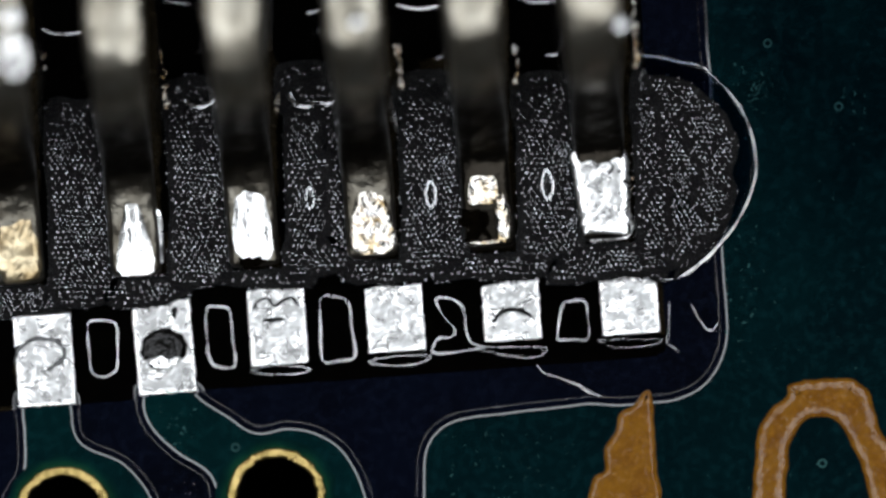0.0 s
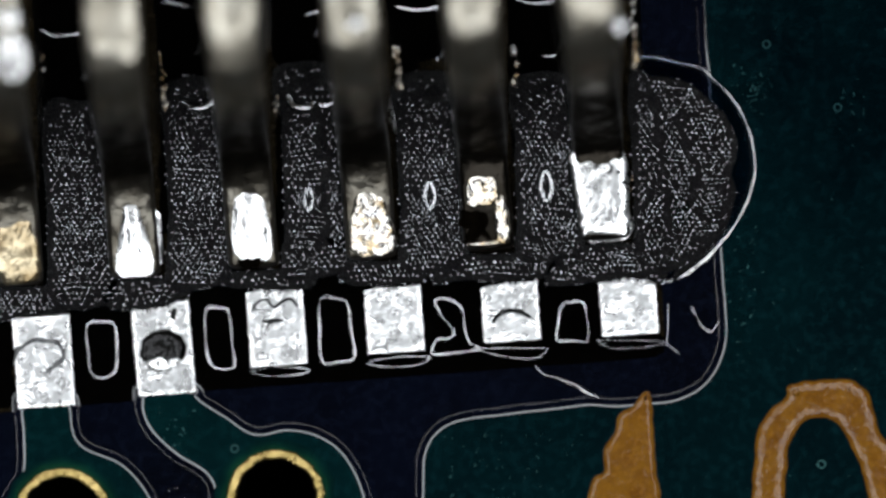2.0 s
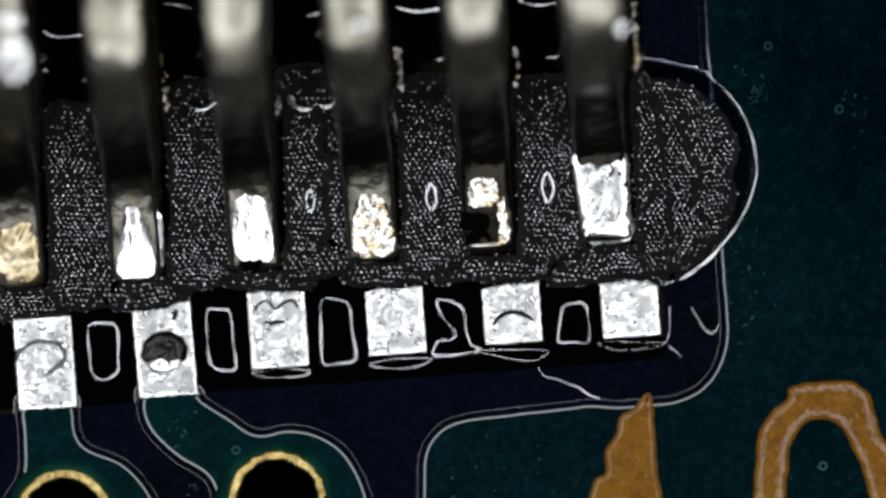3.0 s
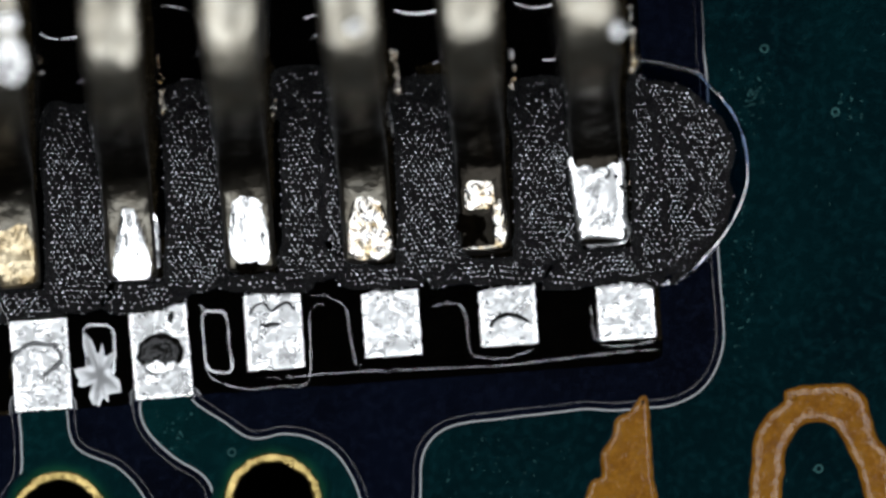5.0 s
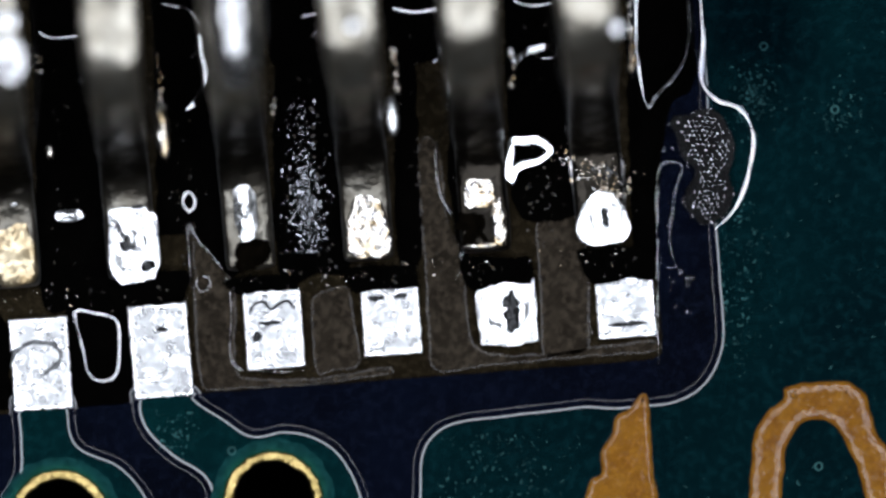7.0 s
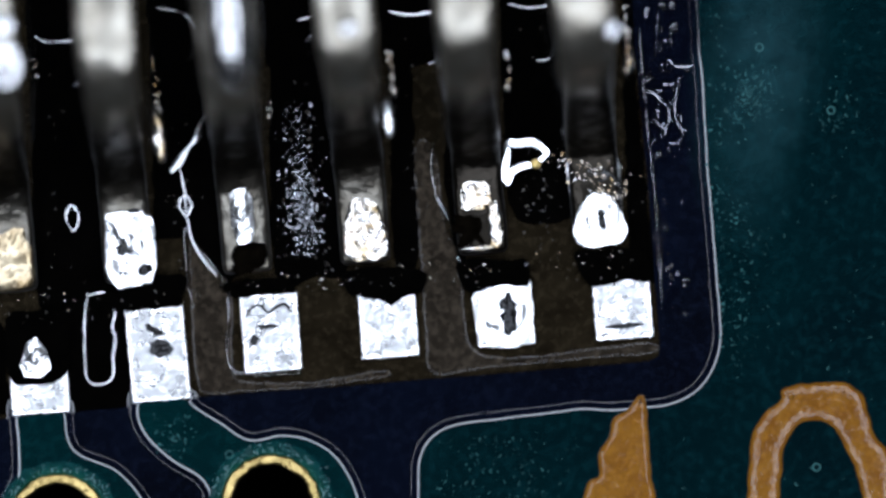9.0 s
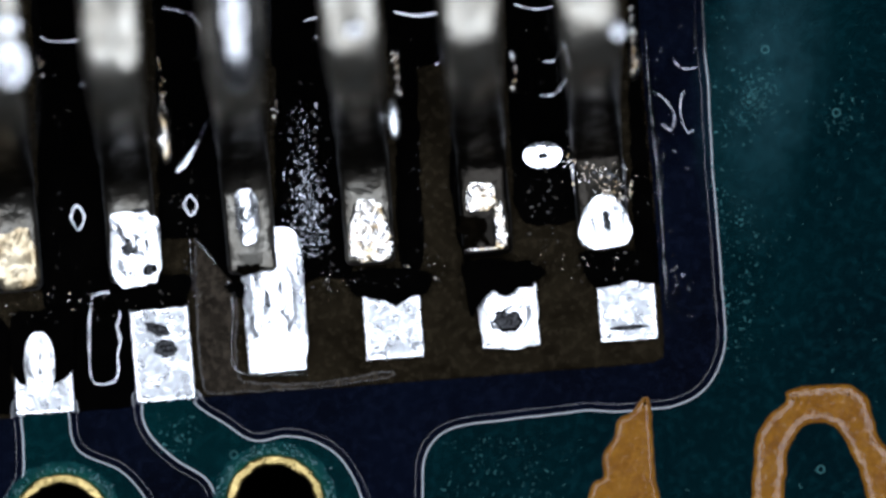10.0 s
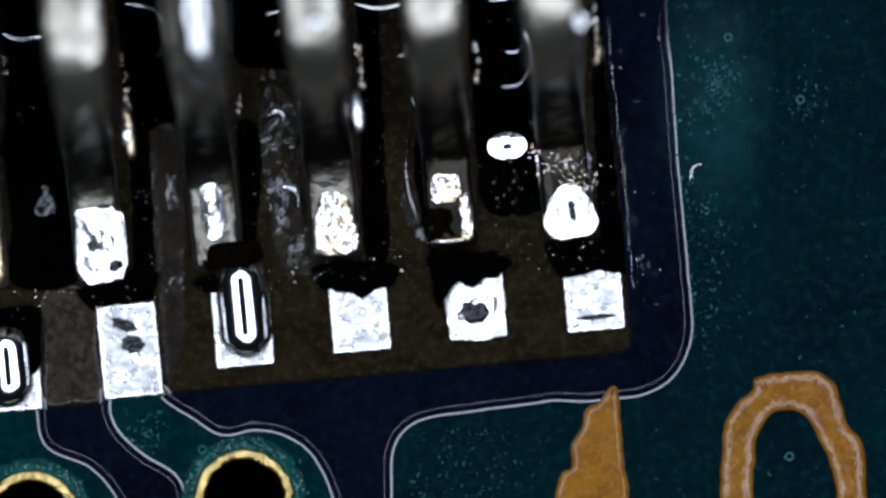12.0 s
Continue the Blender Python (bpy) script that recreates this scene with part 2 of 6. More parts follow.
def inset(loop, d):
    """The loop moved inwards by d."""
    sign, n, out = (1 if area(loop) > 0 else -1), len(loop), []
    for i in range(n):
        t = loop[(i + 1) % n] - loop[i - 1]
        t = t.normalized() if t.length > 1e-9 else Vector((1, 0, 0))
        out.append(loop[i] + sign * d * Vector((-t.y, t.x, 0)))
    return out


def plate(loop, profile, holes=(), bottom=False, hole_profile=None):
    """A sheet whose rim follows profile, (inset, height) from its foot to its top; holes get the same rim."""
    bm, caps, feet = bmesh.new(), [], []
    if hole_profile:
        hole_profile = list(hole_profile) + [(hole_profile[-1][0] + 0.003, hole_profile[-1][1])]
    profile = list(profile) + [(profile[-1][0] + 0.003, profile[-1][1])]  # a level margin keeps the top flat
    for line, inward in [(loop, 1)] + [(h, -1) for h in holes]:
        rows = []
        for d, z in (profile if inward == 1 or not hole_profile else hole_profile):
            rows.append([bm.verts.new((p.x, p.y, z)) for p in inset(line, d * inward)])
        n = len(line)
        for lo, hi in zip(rows, rows[1:]):
            for i in range(n):
                bm.faces.new((lo[i], lo[(i + 1) % n], hi[(i + 1) % n], hi[i]))
        caps.append(rows[-1])
        feet.append(rows[0])
    for rings in [caps] + ([feet] if bottom else []):
        edges = []
        for ring in rings:
            for i in range(len(ring)):
                e = bm.edges.get((ring[i], ring[(i + 1) % len(ring)]))
                edges.append(e or bm.edges.new((ring[i], ring[(i + 1) % len(ring)])))
        bmesh.ops.triangle_fill(bm, use_beauty=True, use_dissolve=False, edges=edges)
    return bm


def slope(width, z0, z1):
    """A coated copper edge: two soft steps with a flat band between them."""
    low = [(0, 0), (0.002, 0.00055), (0.005, 0.00140), (0.0062, 0.0024), (0.0085, 0.0122), (0.0115, 0.0130), (0.0130, 0.0131), (0.0150, 0.0131)]
    high = [(0.0115, 0.0024), (0.0085, 0.0022), (0.0066, 0.0018), (0.0048, 0.00125), (0.0015, 0.0004), (0, 0)]
    return [(d, z0 + h) for d, h in low] + [(width - d, z1 - h) for d, h in high]


def bead_edge(width, z0, z1, n=6):
    """The rounded rim of a drop."""
    return [(width * (1 - math.cos(a)), z0 + (z1 - z0) * math.sin(a)) for a in (math.pi / 2 * i / n for i in range(n + 1))]


def ridge(line, width, height, z, closed=False, bm=None):
    """A low rounded bead of liquid along a line."""
    bm = bm or bmesh.new()
    n, rows = len(line), []
    for i in range(n):
        a, b = (line[i - 1], line[(i + 1) % n]) if closed else (line[max(i - 1, 0)], line[min(i + 1, n - 1)])
        t = (b - a).normalized()
        side = Vector((-t.y, t.x, 0))
        taper = 1 if closed else min(1, 0.35 + 6 * min(i, n - 1 - i) / n)
        w = width * taper * (1 + 0.35 * noise.noise((line[i].x * 12, line[i].y * 12, 5)))
        rows.append([bm.verts.new(line[i] + side * (w / 2 * u) + Vector((0, 0, z + height * taper * ((u + 1) / 0.4 if u < -0.6 else 1 - ((u + 0.6) / 1.6) ** 1.25))))
                     for u in (-1, -0.8, -0.6, -0.4, -0.15, 0.15, 0.45, 0.75, 1)])
    for i in range(n if closed else n - 1):
        lo, hi = rows[i], rows[(i + 1) % n]
        for j in range(8):
            bm.faces.new((lo[j], hi[j], hi[j + 1], lo[j + 1]))
    return bm


def dome(x, y, z, rx, ry, h, turn=0, seed=0, lump=0.0, n=36, rings=10, power=2.0, bm=None, lean=(0, 0), taper=0.0, ragged=0.35, peak=0.0, fine=0.0, climb=0.0):
    """A drop of solder: a low dome, a little uneven; with a peak its flanks are even slopes."""
    bm = bm or bmesh.new()
    c, s = math.cos(radians(turn)), math.sin(radians(turn))
    last = None
    for k in range(rings):
        f = 1 - k / rings if peak else math.cos(math.pi / 2 * k / rings)
        row = []
        for i in range(n):
            a = 2 * math.pi * i / n
            e = 2 / power
            px = math.copysign(abs(math.cos(a)) ** e, math.cos(a)) * rx * f
            py = math.copysign(abs(math.sin(a)) ** e, math.sin(a)) * ry * f
            px *= 1 - taper * py / ry
            q = noise.noise((px * 14 + seed * 7.3, py * 14, seed))
            hz = h * (1 - f ** peak if peak else math.sqrt(max(0, 1 - f * f))) * (1 + lump * q) + fine * (1 - f) * noise.noise((px * 34, py * 34, seed + 2)) + climb * (py + ry)
            w = 1 + lump * ragged * noise.noise((math.cos(a) * 2, math.sin(a) * 2, seed + 9))
            g = 1 - f
            row.append(bm.verts.new((x + (px * c - py * s) * w + lean[0] * g, y + (px * s + py * c) * w + lean[1] * g, z + hz)))
        if last:
            for i in range(n):
                bm.faces.new((last[i], last[(i + 1) % n], row[(i + 1) % n], row[i]))
        last = row
    tip = bm.verts.new((x + lean[0], y + lean[1], z + climb * ry + h * (1 + lump * noise.noise((seed * 7.3, 0, seed)))))
    for i in range(n):
        bm.faces.new((last[i], last[(i + 1) % n], tip))
    return bm


def inside(p, loop):
    hit = False
    for a, b in zip(loop, loop[1:] + loop[:1]):
        if (a.y > p[1]) != (b.y > p[1]) and p[0] < (b.x - a.x) * (p[1] - a.y) / (b.y - a.y) + a.x:
            hit = not hit
    return hit


TILT = 4.5  # the connector stands a little turned on the board
TILTED = Matrix.Rotation(radians(TILT), 3, "Z")


def along(origin, u, v):
    """A place u along the row and v towards the connector from origin."""
    p = TILTED @ Vector((u, v, 0))
    return (origin[0] + p.x, origin[1] + p.y)


# heights of the board's layers
Z_MASK, Z_POUR, Z_PAD = 0.016, 0.0305, 0.030

# ---- bench and board ----
bench = bmesh.new()
bmesh.ops.create_grid(bench, x_segments=2, y_segments=2, size=300)
for v in bench.verts:
    v.co.z = -0.8
tagged(part("bench_mat", bench, BENCH), "grey matte bench mat under the circuit board", "bench mat", kind="structure")

board = empty("circuit_board", (0, 0, -0.8), "teal green circuit board with tinned pads, vias and ochre legend marks", "circuit board")
VIA_A, VIA_B, VIA_R = (-1.625, -1.142), (-0.712, -1.064), 0.178
outline = poly([(-7, -6), (8, -6), (8, 7), (-7, 7)], 0.5)
holes = [circle(*VIA_A, VIA_R), circle(*VIA_B, VIA_R)]
part("resin_core", plate(outline, [(0, -0.8), (0, 0)], holes, bottom=True), RESIN, board, "brown bare resin between the pads", smooth=False)
for spot in (VIA_A, VIA_B):
    tube = bmesh.new()
    low = [tube.verts.new((p.x, p.y, -0.79)) for p in circle(*spot, VIA_R * 0.985)]
    top = [tube.verts.new((p.x, p.y, 0.0)) for p in circle(*spot, VIA_R * 0.985)]
    for i in range(48):
        tube.faces.new((low[i], low[(i + 1) % 48], top[(i + 1) % 48], top[i]))
    tube.faces.new(low)
    part("via_barrel", tube, BARREL, board, "dark inside of a plated hole")

# the coating, open over the row of pads
window = spline([(-3.593, -0.845), (-2.140, -0.719), (-1.559, -0.666), (-1.327, -0.646), (-1.046, -0.617), (-1.017, -0.603), (-0.203, -0.545), (0.910, -0.460), (0.952, -0.438),
                 (0.949, -0.288), (0.906, 0.341), (0.862, 0.826), (0.833, 1.310), (0.789, 1.915), (-0.446, 1.867), (-1.898, 1.794), (-3.593, 1.649)], 0.04)
part("coating", plate(outline, [(0, 0), (0.0005, Z_MASK)],
                      [rough_edge(window, 0.004, 12)] + [circle(*v, VIA_R * 1.2) for v in (VIA_A, VIA_B)]),
     NAVY, board, "dark navy solder mask", smooth=False)

# copper areas under the coating
field = spline([(1.070, 1.310), (1.087, 0.947), (1.104, 0.705), (1.123, 0.390), (1.143, 0.099), (1.162, -0.143), (1.177, -0.337), (1.157, -0.446), (1.099, -0.545),
                (1.007, -0.598), (0.886, -0.617), (0.741, -0.627), (0.632, -0.622), (0.523, -0.632), (0.281, -0.661), (0.111, -0.680), (0.015, -0.707), (-0.065, -0.765),
                (-0.111, -0.857), (-0.121, -0.990), (-0.123, -1.305)], 0.015, closed=False)
field += [Vector((*p, 0)) for p in ((-0.123, -3.048), (-0.123, -5.228), (-0.1, -5.9), (7.9, -5.9), (7.9, 6.9), (1.06, 6.9), (1.061, 3.973), (1.061, 2.521))]
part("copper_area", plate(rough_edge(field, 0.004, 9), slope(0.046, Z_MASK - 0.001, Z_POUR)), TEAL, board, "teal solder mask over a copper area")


def trace(points, via):
    ring = circle(*via, VIA_R * 1.27)
    return plate(rough_edge(spline(points, 0.015), 0.003, 9), slope(0.046, Z_MASK - 0.001, Z_POUR), [list(reversed(ring))], hole_profile=[(0, Z_POUR), (0.001, Z_POUR)])


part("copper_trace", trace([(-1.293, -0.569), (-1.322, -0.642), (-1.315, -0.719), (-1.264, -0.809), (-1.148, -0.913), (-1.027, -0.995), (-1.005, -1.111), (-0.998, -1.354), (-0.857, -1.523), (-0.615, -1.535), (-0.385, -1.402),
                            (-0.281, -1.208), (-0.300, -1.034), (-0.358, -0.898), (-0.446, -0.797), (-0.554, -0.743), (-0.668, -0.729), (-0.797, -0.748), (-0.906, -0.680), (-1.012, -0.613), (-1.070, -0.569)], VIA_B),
     TEAL_LIT, board, "teal trace that runs round a via")
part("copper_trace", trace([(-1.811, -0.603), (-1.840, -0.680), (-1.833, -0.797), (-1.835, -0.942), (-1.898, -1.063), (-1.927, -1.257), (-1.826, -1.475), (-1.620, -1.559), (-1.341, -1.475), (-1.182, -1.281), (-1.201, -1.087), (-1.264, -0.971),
                            (-1.361, -0.877), (-1.504, -0.816), (-1.542, -0.763), (-1.552, -0.676), (-1.588, -0.603)], VIA_A), TEAL_LIT, board, "teal trace that runs round a via")
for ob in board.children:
    # low faces of the copper's edge take the navy mask's colour
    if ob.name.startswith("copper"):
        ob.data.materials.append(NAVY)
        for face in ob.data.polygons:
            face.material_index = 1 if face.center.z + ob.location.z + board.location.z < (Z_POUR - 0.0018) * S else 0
rnd = random.Random(4)
for spot in (VIA_A, VIA_B):
    ring = rough_edge(circle(*spot, VIA_R * 1.2, 120), 0.008, 38)
    hole = rough_edge(rough_edge(circle(*spot, VIA_R * 0.95, 120), 0.010, 20, 3), 0.006, 60, 7)
    for reach, lift, mask in ((1.45, 0.0006, COLLARS[0]), (1.37, 0.0012, COLLARS[1]), (1.29, 0.0018, COLLARS[2])):
        collar = rough_edge(circle(*spot, VIA_R * reach, 72), 0.016, 14, 5 + reach)
        low = Z_POUR + lift
        part("mask_collar", plate(collar, [(0, low), (0.020, low + 0.0001)], [circle(*spot, VIA_R * 1.12, 72)],
                                  hole_profile=[(0, low + 0.0001), (0.001, low + 0.0001)]), mask, board, "thin greenish mask round a via")
    rim = [(0, Z_MASK), (0.002, 0.034), (0.008, 0.0395), (0.014, 0.041)]
    band = plate(ring, rim, [hole])
    for j in range(52):
        # beads of plating along the worn rim
        a, r = rnd.uniform(0, 6.28), VIA_R * rnd.uniform(0.99, 1.15)
        dome(spot[0] + r * math.cos(a), spot[1] + r * math.sin(a), 0.040, rnd.uniform(0.004, 0.012), rnd.uniform(0.004, 0.010), 0.005, rnd.uniform(0, 180), j, 0.8, 10, 4, bm=band)
    part("via_ring", band, GOLD, board, "worn gold-plated ring of a via")

LEGEND_RIM = [(d, Z_POUR + h) for d, h in ((0, -0.002), (0.004, 0.006), (0.011, 0.0125), (0.016, 0.0150), (0.024, 0.0173), (0.033, 0.0194), (0.042, 0.0210), (0.050, 0.0214))]
# the legend: an ochre stroke with a pointed head, and an arch
part("legend_mark", plate(rough_edge(spline([(0.857, -0.610), (0.891, -0.627), (0.906, -0.772), (0.920, -0.942), (0.935, -1.111), (0.939, -1.717), (0.765, -1.741), (0.605, -1.692),
                                             (0.620, -1.111), (0.639, -0.990), (0.688, -0.947), (0.692, -0.845), (0.741, -0.772), (0.760, -0.695), (0.818, -0.666)], 0.012), 0.010, 16, 2),
                          [(0.55 * d, h) for d, h in LEGEND_RIM]), INK, board, "ochre printed legend stroke")
part("legend_mark", plate(rough_edge(spline([(1.346, -1.596), (1.329, -1.111), (1.337, -0.869), (1.361, -0.753), (1.409, -0.676), (1.472, -0.637), (1.477, -0.584), (1.588, -0.559), (1.763, -0.564),
                                             (1.831, -0.627), (1.874, -0.772), (1.939, -0.869), (1.956, -1.111), (1.952, -1.596), (1.831, -1.620), (1.821, -1.111), (1.801, -0.961), (1.743, -0.831),
                                             (1.685, -0.738), (1.613, -0.719), (1.540, -0.743), (1.492, -0.835), (1.472, -0.990), (1.467, -1.232), (1.472, -1.596)], 0.012), 0.009, 16, 4),
                          LEGEND_RIM), INK, board, "ochre printed legend arch")

# the pads, wrinkled where the tin has set
TOES = [(-1.811, -0.150), (-1.310, -0.111), (-0.804, -0.073), (-0.298, -0.034), (0.203, 0.002), (0.700, 0.044)]
PAD_BOX = [((-1.707, -0.477), 0.250, 0.395), ((-1.194, -0.421), 0.252, 0.40), ((-0.709, -0.329), 0.247, 0.335), ((-0.206, -0.288), 0.247, 0.305), ((0.293, -0.257), 0.247, 0.27), ((0.799, -0.235), 0.247, 0.26)]
SIDE = [4, 5, 4, 4, 4, 4]


def pad(i):
    (x, y), w, h = PAD_BOX[i]
    bm, nx, ny = bmesh.new(), 34, 44
    turn = Matrix.Rotation(radians(SIDE[i]), 3, "Z")
    grid = []
    for r in range(ny + 1):
        row = []
        for c in range(nx + 1):
            u, v = c / nx - 0.5, r / ny - 0.5
            # worn corners, and a rim that falls off
            px, py = u * w, v * h
            px += 0.004 * noise.noise((v * 9, i, 1)) * (abs(u) > 0.45)
            py += 0.004 * noise.noise((u * 9, i, 2)) * (abs(v) > 0.45)
            rim_mm = min((0.5 - abs(u)) * w, (0.5 - abs(v)) * h)
            z = Z_PAD + (0.009 if i < 2 else 0) - (0.0028 + 0.0022 * noise.noise((px * 16, py * 16, i + 40))) * max(0, 1 - rim_mm / 0.017) + 0.0034 * noise.noise((px * 20 + 0.6 * noise.noise((px * 8, py * 8, 5)), py * 42 + noise.noise((px * 12, py * 12, i)), i * 3)) + 0.0014 * noise.noise((px * 55, py * 105, i))
            q = turn @ Vector((px, py, 0))
            row.append(bm.verts.new((x + q.x, y + q.y, z)))
        grid.append(row)
    for r in range(ny):
        for c in range(nx):
            bm.faces.new((grid[r][c], grid[r][c + 1], grid[r + 1][c + 1], grid[r + 1][c]))
    rim = grid[0] + [g[-1] for g in grid[1:]] + grid[-1][-2::-1] + [g[0] for g in grid[-2:0:-1]]
    low = [bm.verts.new((v.co.x, v.co.y, -0.004)) for v in rim]
    for j in range(len(rim)):
        bm.faces.new((low[j], low[(j + 1) % len(rim)], rim[(j + 1) % len(rim)], rim[j]))
    return bm


for i in range(6):
    part("pad", pad(i), TIN, board, "wrinkled bright tinned pad")

# ---- connector: six bent leads in view, and the body that holds them ----
connector = empty("connector", (0, 1.9, 0), "surface-mount connector with a row of bent tinned leads", "connector")


KNEE, HEEL = 0.62, 0.44  # between these the shade of the steep middle is painted dark


def lead(i):
    """A bent lead: foot on the pad, steep middle, high shoulder that runs back to the body."""
    if i < 4:
        side = [(0.0, 0.045), (0.006, 0.078), (0.02, 0.09), (0.15, 0.098), (0.24, 0.108), (0.30, 0.122), (0.36, 0.145), (0.42, 0.18), (0.48, 0.235), (0.54, 0.315)]
    else:
        side = [(0.0, 0.045), (0.006, 0.078), (0.02, 0.09), (0.15, 0.098), (0.30, 0.108), (0.385, 0.13), (0.43, 0.18), (0.48, 0.25), (0.54, 0.34)]
    side += [(0.60, 0.42), (0.66, 0.53), (0.70, 0.605), (0.74, 0.665), (0.78, 0.716), (0.82, 0.757), (0.86, 0.789), (0.90, 0.813), (0.94, 0.830), (0.98, 0.842), (1.02, 0.850), (1.08, 0.858), (1.2, 0.873), (1.5, 0.875), (2.1, 0.875)]
    fine = []
    for (v0, z0), (v1, z1) in zip(side, side[1:]):
        k = max(1, int((v1 - v0) / 0.02)) if v1 < 1.1 else 1
        fine += [(v0 + (v1 - v0) * q / k, z0 + (z1 - z0) * q / k) for q in range(k)]
    side = fine + [side[-1]]
    bm, rows = bmesh.new(), []
    darkened = bm.verts.layers.float.new("painted_shade")
    for j, (v, z) in enumerate(side):
        if v < 0.45:
            w = 0.212
        else:
            w = 0.212 + 0.030 * min(1, max(0, (v - 0.66) / 0.3))
        a, b = side[max(j - 1, 0)], side[min(j + 1, len(side) - 1)]
        t = Vector((b[0] - a[0], b[1] - a[1])).normalized()
        nrm = Vector((-t.y, t.x))
        thick = 0.085 if v > 0.05 else 0.05
        row = []
        for u, d in ((-0.5, -thick), (-0.5, -0.026), (-0.475, -0.011), (-0.41, -0.002), (-0.22, 0.004), (0, 0.006), (0.22, 0.004), (0.41, -0.002), (0.475, -0.011), (0.5, -0.026), (0.5, -thick)):
            if v < 0.6 and d > 0:
                d *= 0.25
            wob = 0.009 * noise.noise((v * 7, u * 5, i * 4.1)) * (0.5 if v < 0.4 else 1)
            p = Vector((u * w + wob, v + nrm.x * d, max(0.02, z + nrm.y * d + wob * 0.4 + (0.010 * noise.noise((v * 3.0, u * 2.5, i * 7.7)) if v > 0.74 else 0))))
            x, y = along(TOES[i], p.x, p.y)
            row.append(bm.verts.new((x, y, p.z)))
            # painted shade by place along the lead, darkest between HEEL and KNEE
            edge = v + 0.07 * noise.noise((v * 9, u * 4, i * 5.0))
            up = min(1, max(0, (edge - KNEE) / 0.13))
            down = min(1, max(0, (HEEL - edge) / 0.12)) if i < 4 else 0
            row[-1][darkened] = 0.965 * (1 - up) - 0.30 * down
        rows.append(row)
    for lo, hi in zip(rows, rows[1:]):
        for k in range(len(lo)):
            bm.faces.new((lo[k], lo[(k + 1) % len(lo)], hi[(k + 1) % len(lo)], hi[k]))
    bm.faces.new(rows[0])
    bm.faces.new(rows[-1])
    return bm


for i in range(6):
    part("lead", lead(i), LEAD, connector, "bent plated lead, its steep middle's shade painted in dark")
shell = bmesh.new()
bmesh.ops.create_cube(shell, size=1)
for v in shell.verts:
    v.co = Vector((v.co.x * 8.0, v.co.y * 2.4, v.co.z * 1.45))
bmesh.ops.bevel(shell, geom=shell.edges[:], offset=0.08, segments=3, affect="EDGES")
mid = along(TOES[2], -1.9, 3.15)
bmesh.ops.rotate(shell, verts=shell.verts, cent=(0, 0, 0), matrix=TILTED)
bmesh.ops.translate(shell, verts=shell.verts, vec=(*mid, 0.745))
part("body", shell, PLASTIC, connector, "black plastic connector body")

# ---- solder set on the leads' feet ----
# u, v along the lead, half sizes, height, seed, squareness, taper, peak
FEET = [(0, 0.0, 0.16, 0.100, 0.165, 0.03, 3, 3.0, 0.1, 0), (1, 0.0, 0.158, 0.060, 0.168, 0.022, 5, 4.5, 0.56, 1.2), (2, 0.0, 0.185, 0.078, 0.185, 0.024, 8, 2.6, 0.2, 1.3),
        (3, 0.004, 0.158, 0.088, 0.162, 0.022, 11, 3.0, 0.30, 0), (4, -0.012, 0.265, 0.078, 0.088, 0.020, 14, 4.0, -0.1, 1.2), (4, 0.062, 0.11, 0.035, 0.105, 0.022, 15, 2.6, 0.0, 0),
        (4, -0.02, 0.018, 0.08, 0.014, 0.02, 16, 2.6, 0.0, 0), (5, 0.0, 0.205, 0.115, 0.192, 0.022, 17, 7.0, 0.0, 0)]
FOOT_SOLDER = []
for i, u, v, rx, ry, h, seed, power, taper, peak in FEET:
    x, y = along(TOES[i], u, v + 0.01)
    FOOT_SOLDER.append(part("foot_solder", dome(x, y, 0.09 if i < 3 else 0.1, rx, ry, h, TILT, seed, 0.2 if peak else 0.45, 56, 12, power, taper=taper, ragged=0.5, peak=peak, fine=0.009 if peak else 0, climb=0.10 if 0 < i < 3 else 0), DULL if i == 0 else TIN if i in (1, 2, 5) else SOLDER, connector, "lumpy solder on a lead's foot"))
# dark patches on the feet
for (x, y), rx, ry in (((0.140, 0.104), 0.058, 0.075), ((-0.823, -0.056), 0.06, 0.02)):
    part("dark_patch", dome(x, y, 0.100, rx, ry, 0.012, TILT, x, 0.9, 40, 8, 2.2, ragged=1.0), MATTE_BLACK, connector, "dark matte patch on a lead's foot")

# domes standing in for dents' highlights on the shoulders; solder flecks on the flanks
HIGHLIGHT_DOMES = [((0.752, 0.946), 0.866, 0.019, 0.026), ((-0.363, 0.956), 0.868, 0.045, 0.035), ((-1.811, 0.814), 0.84, 0.075, 0.11), ((-1.822, 0.980), 0.868, 0.05, 0.04)]
for j, ((x, y), z, rx, ry) in enumerate(HIGHLIGHT_DOMES):
    part("bright_fleck", dome(x, y, z + 0.010, rx, ry, 0.34 * rx, TILT, j, 0.4, 28, 10, peak=1.3 if j == 0 else 0), TIN if j == 0 else WET, connector, "small shiny dome added for a highlight on a lead")
rnd = random.Random(8)
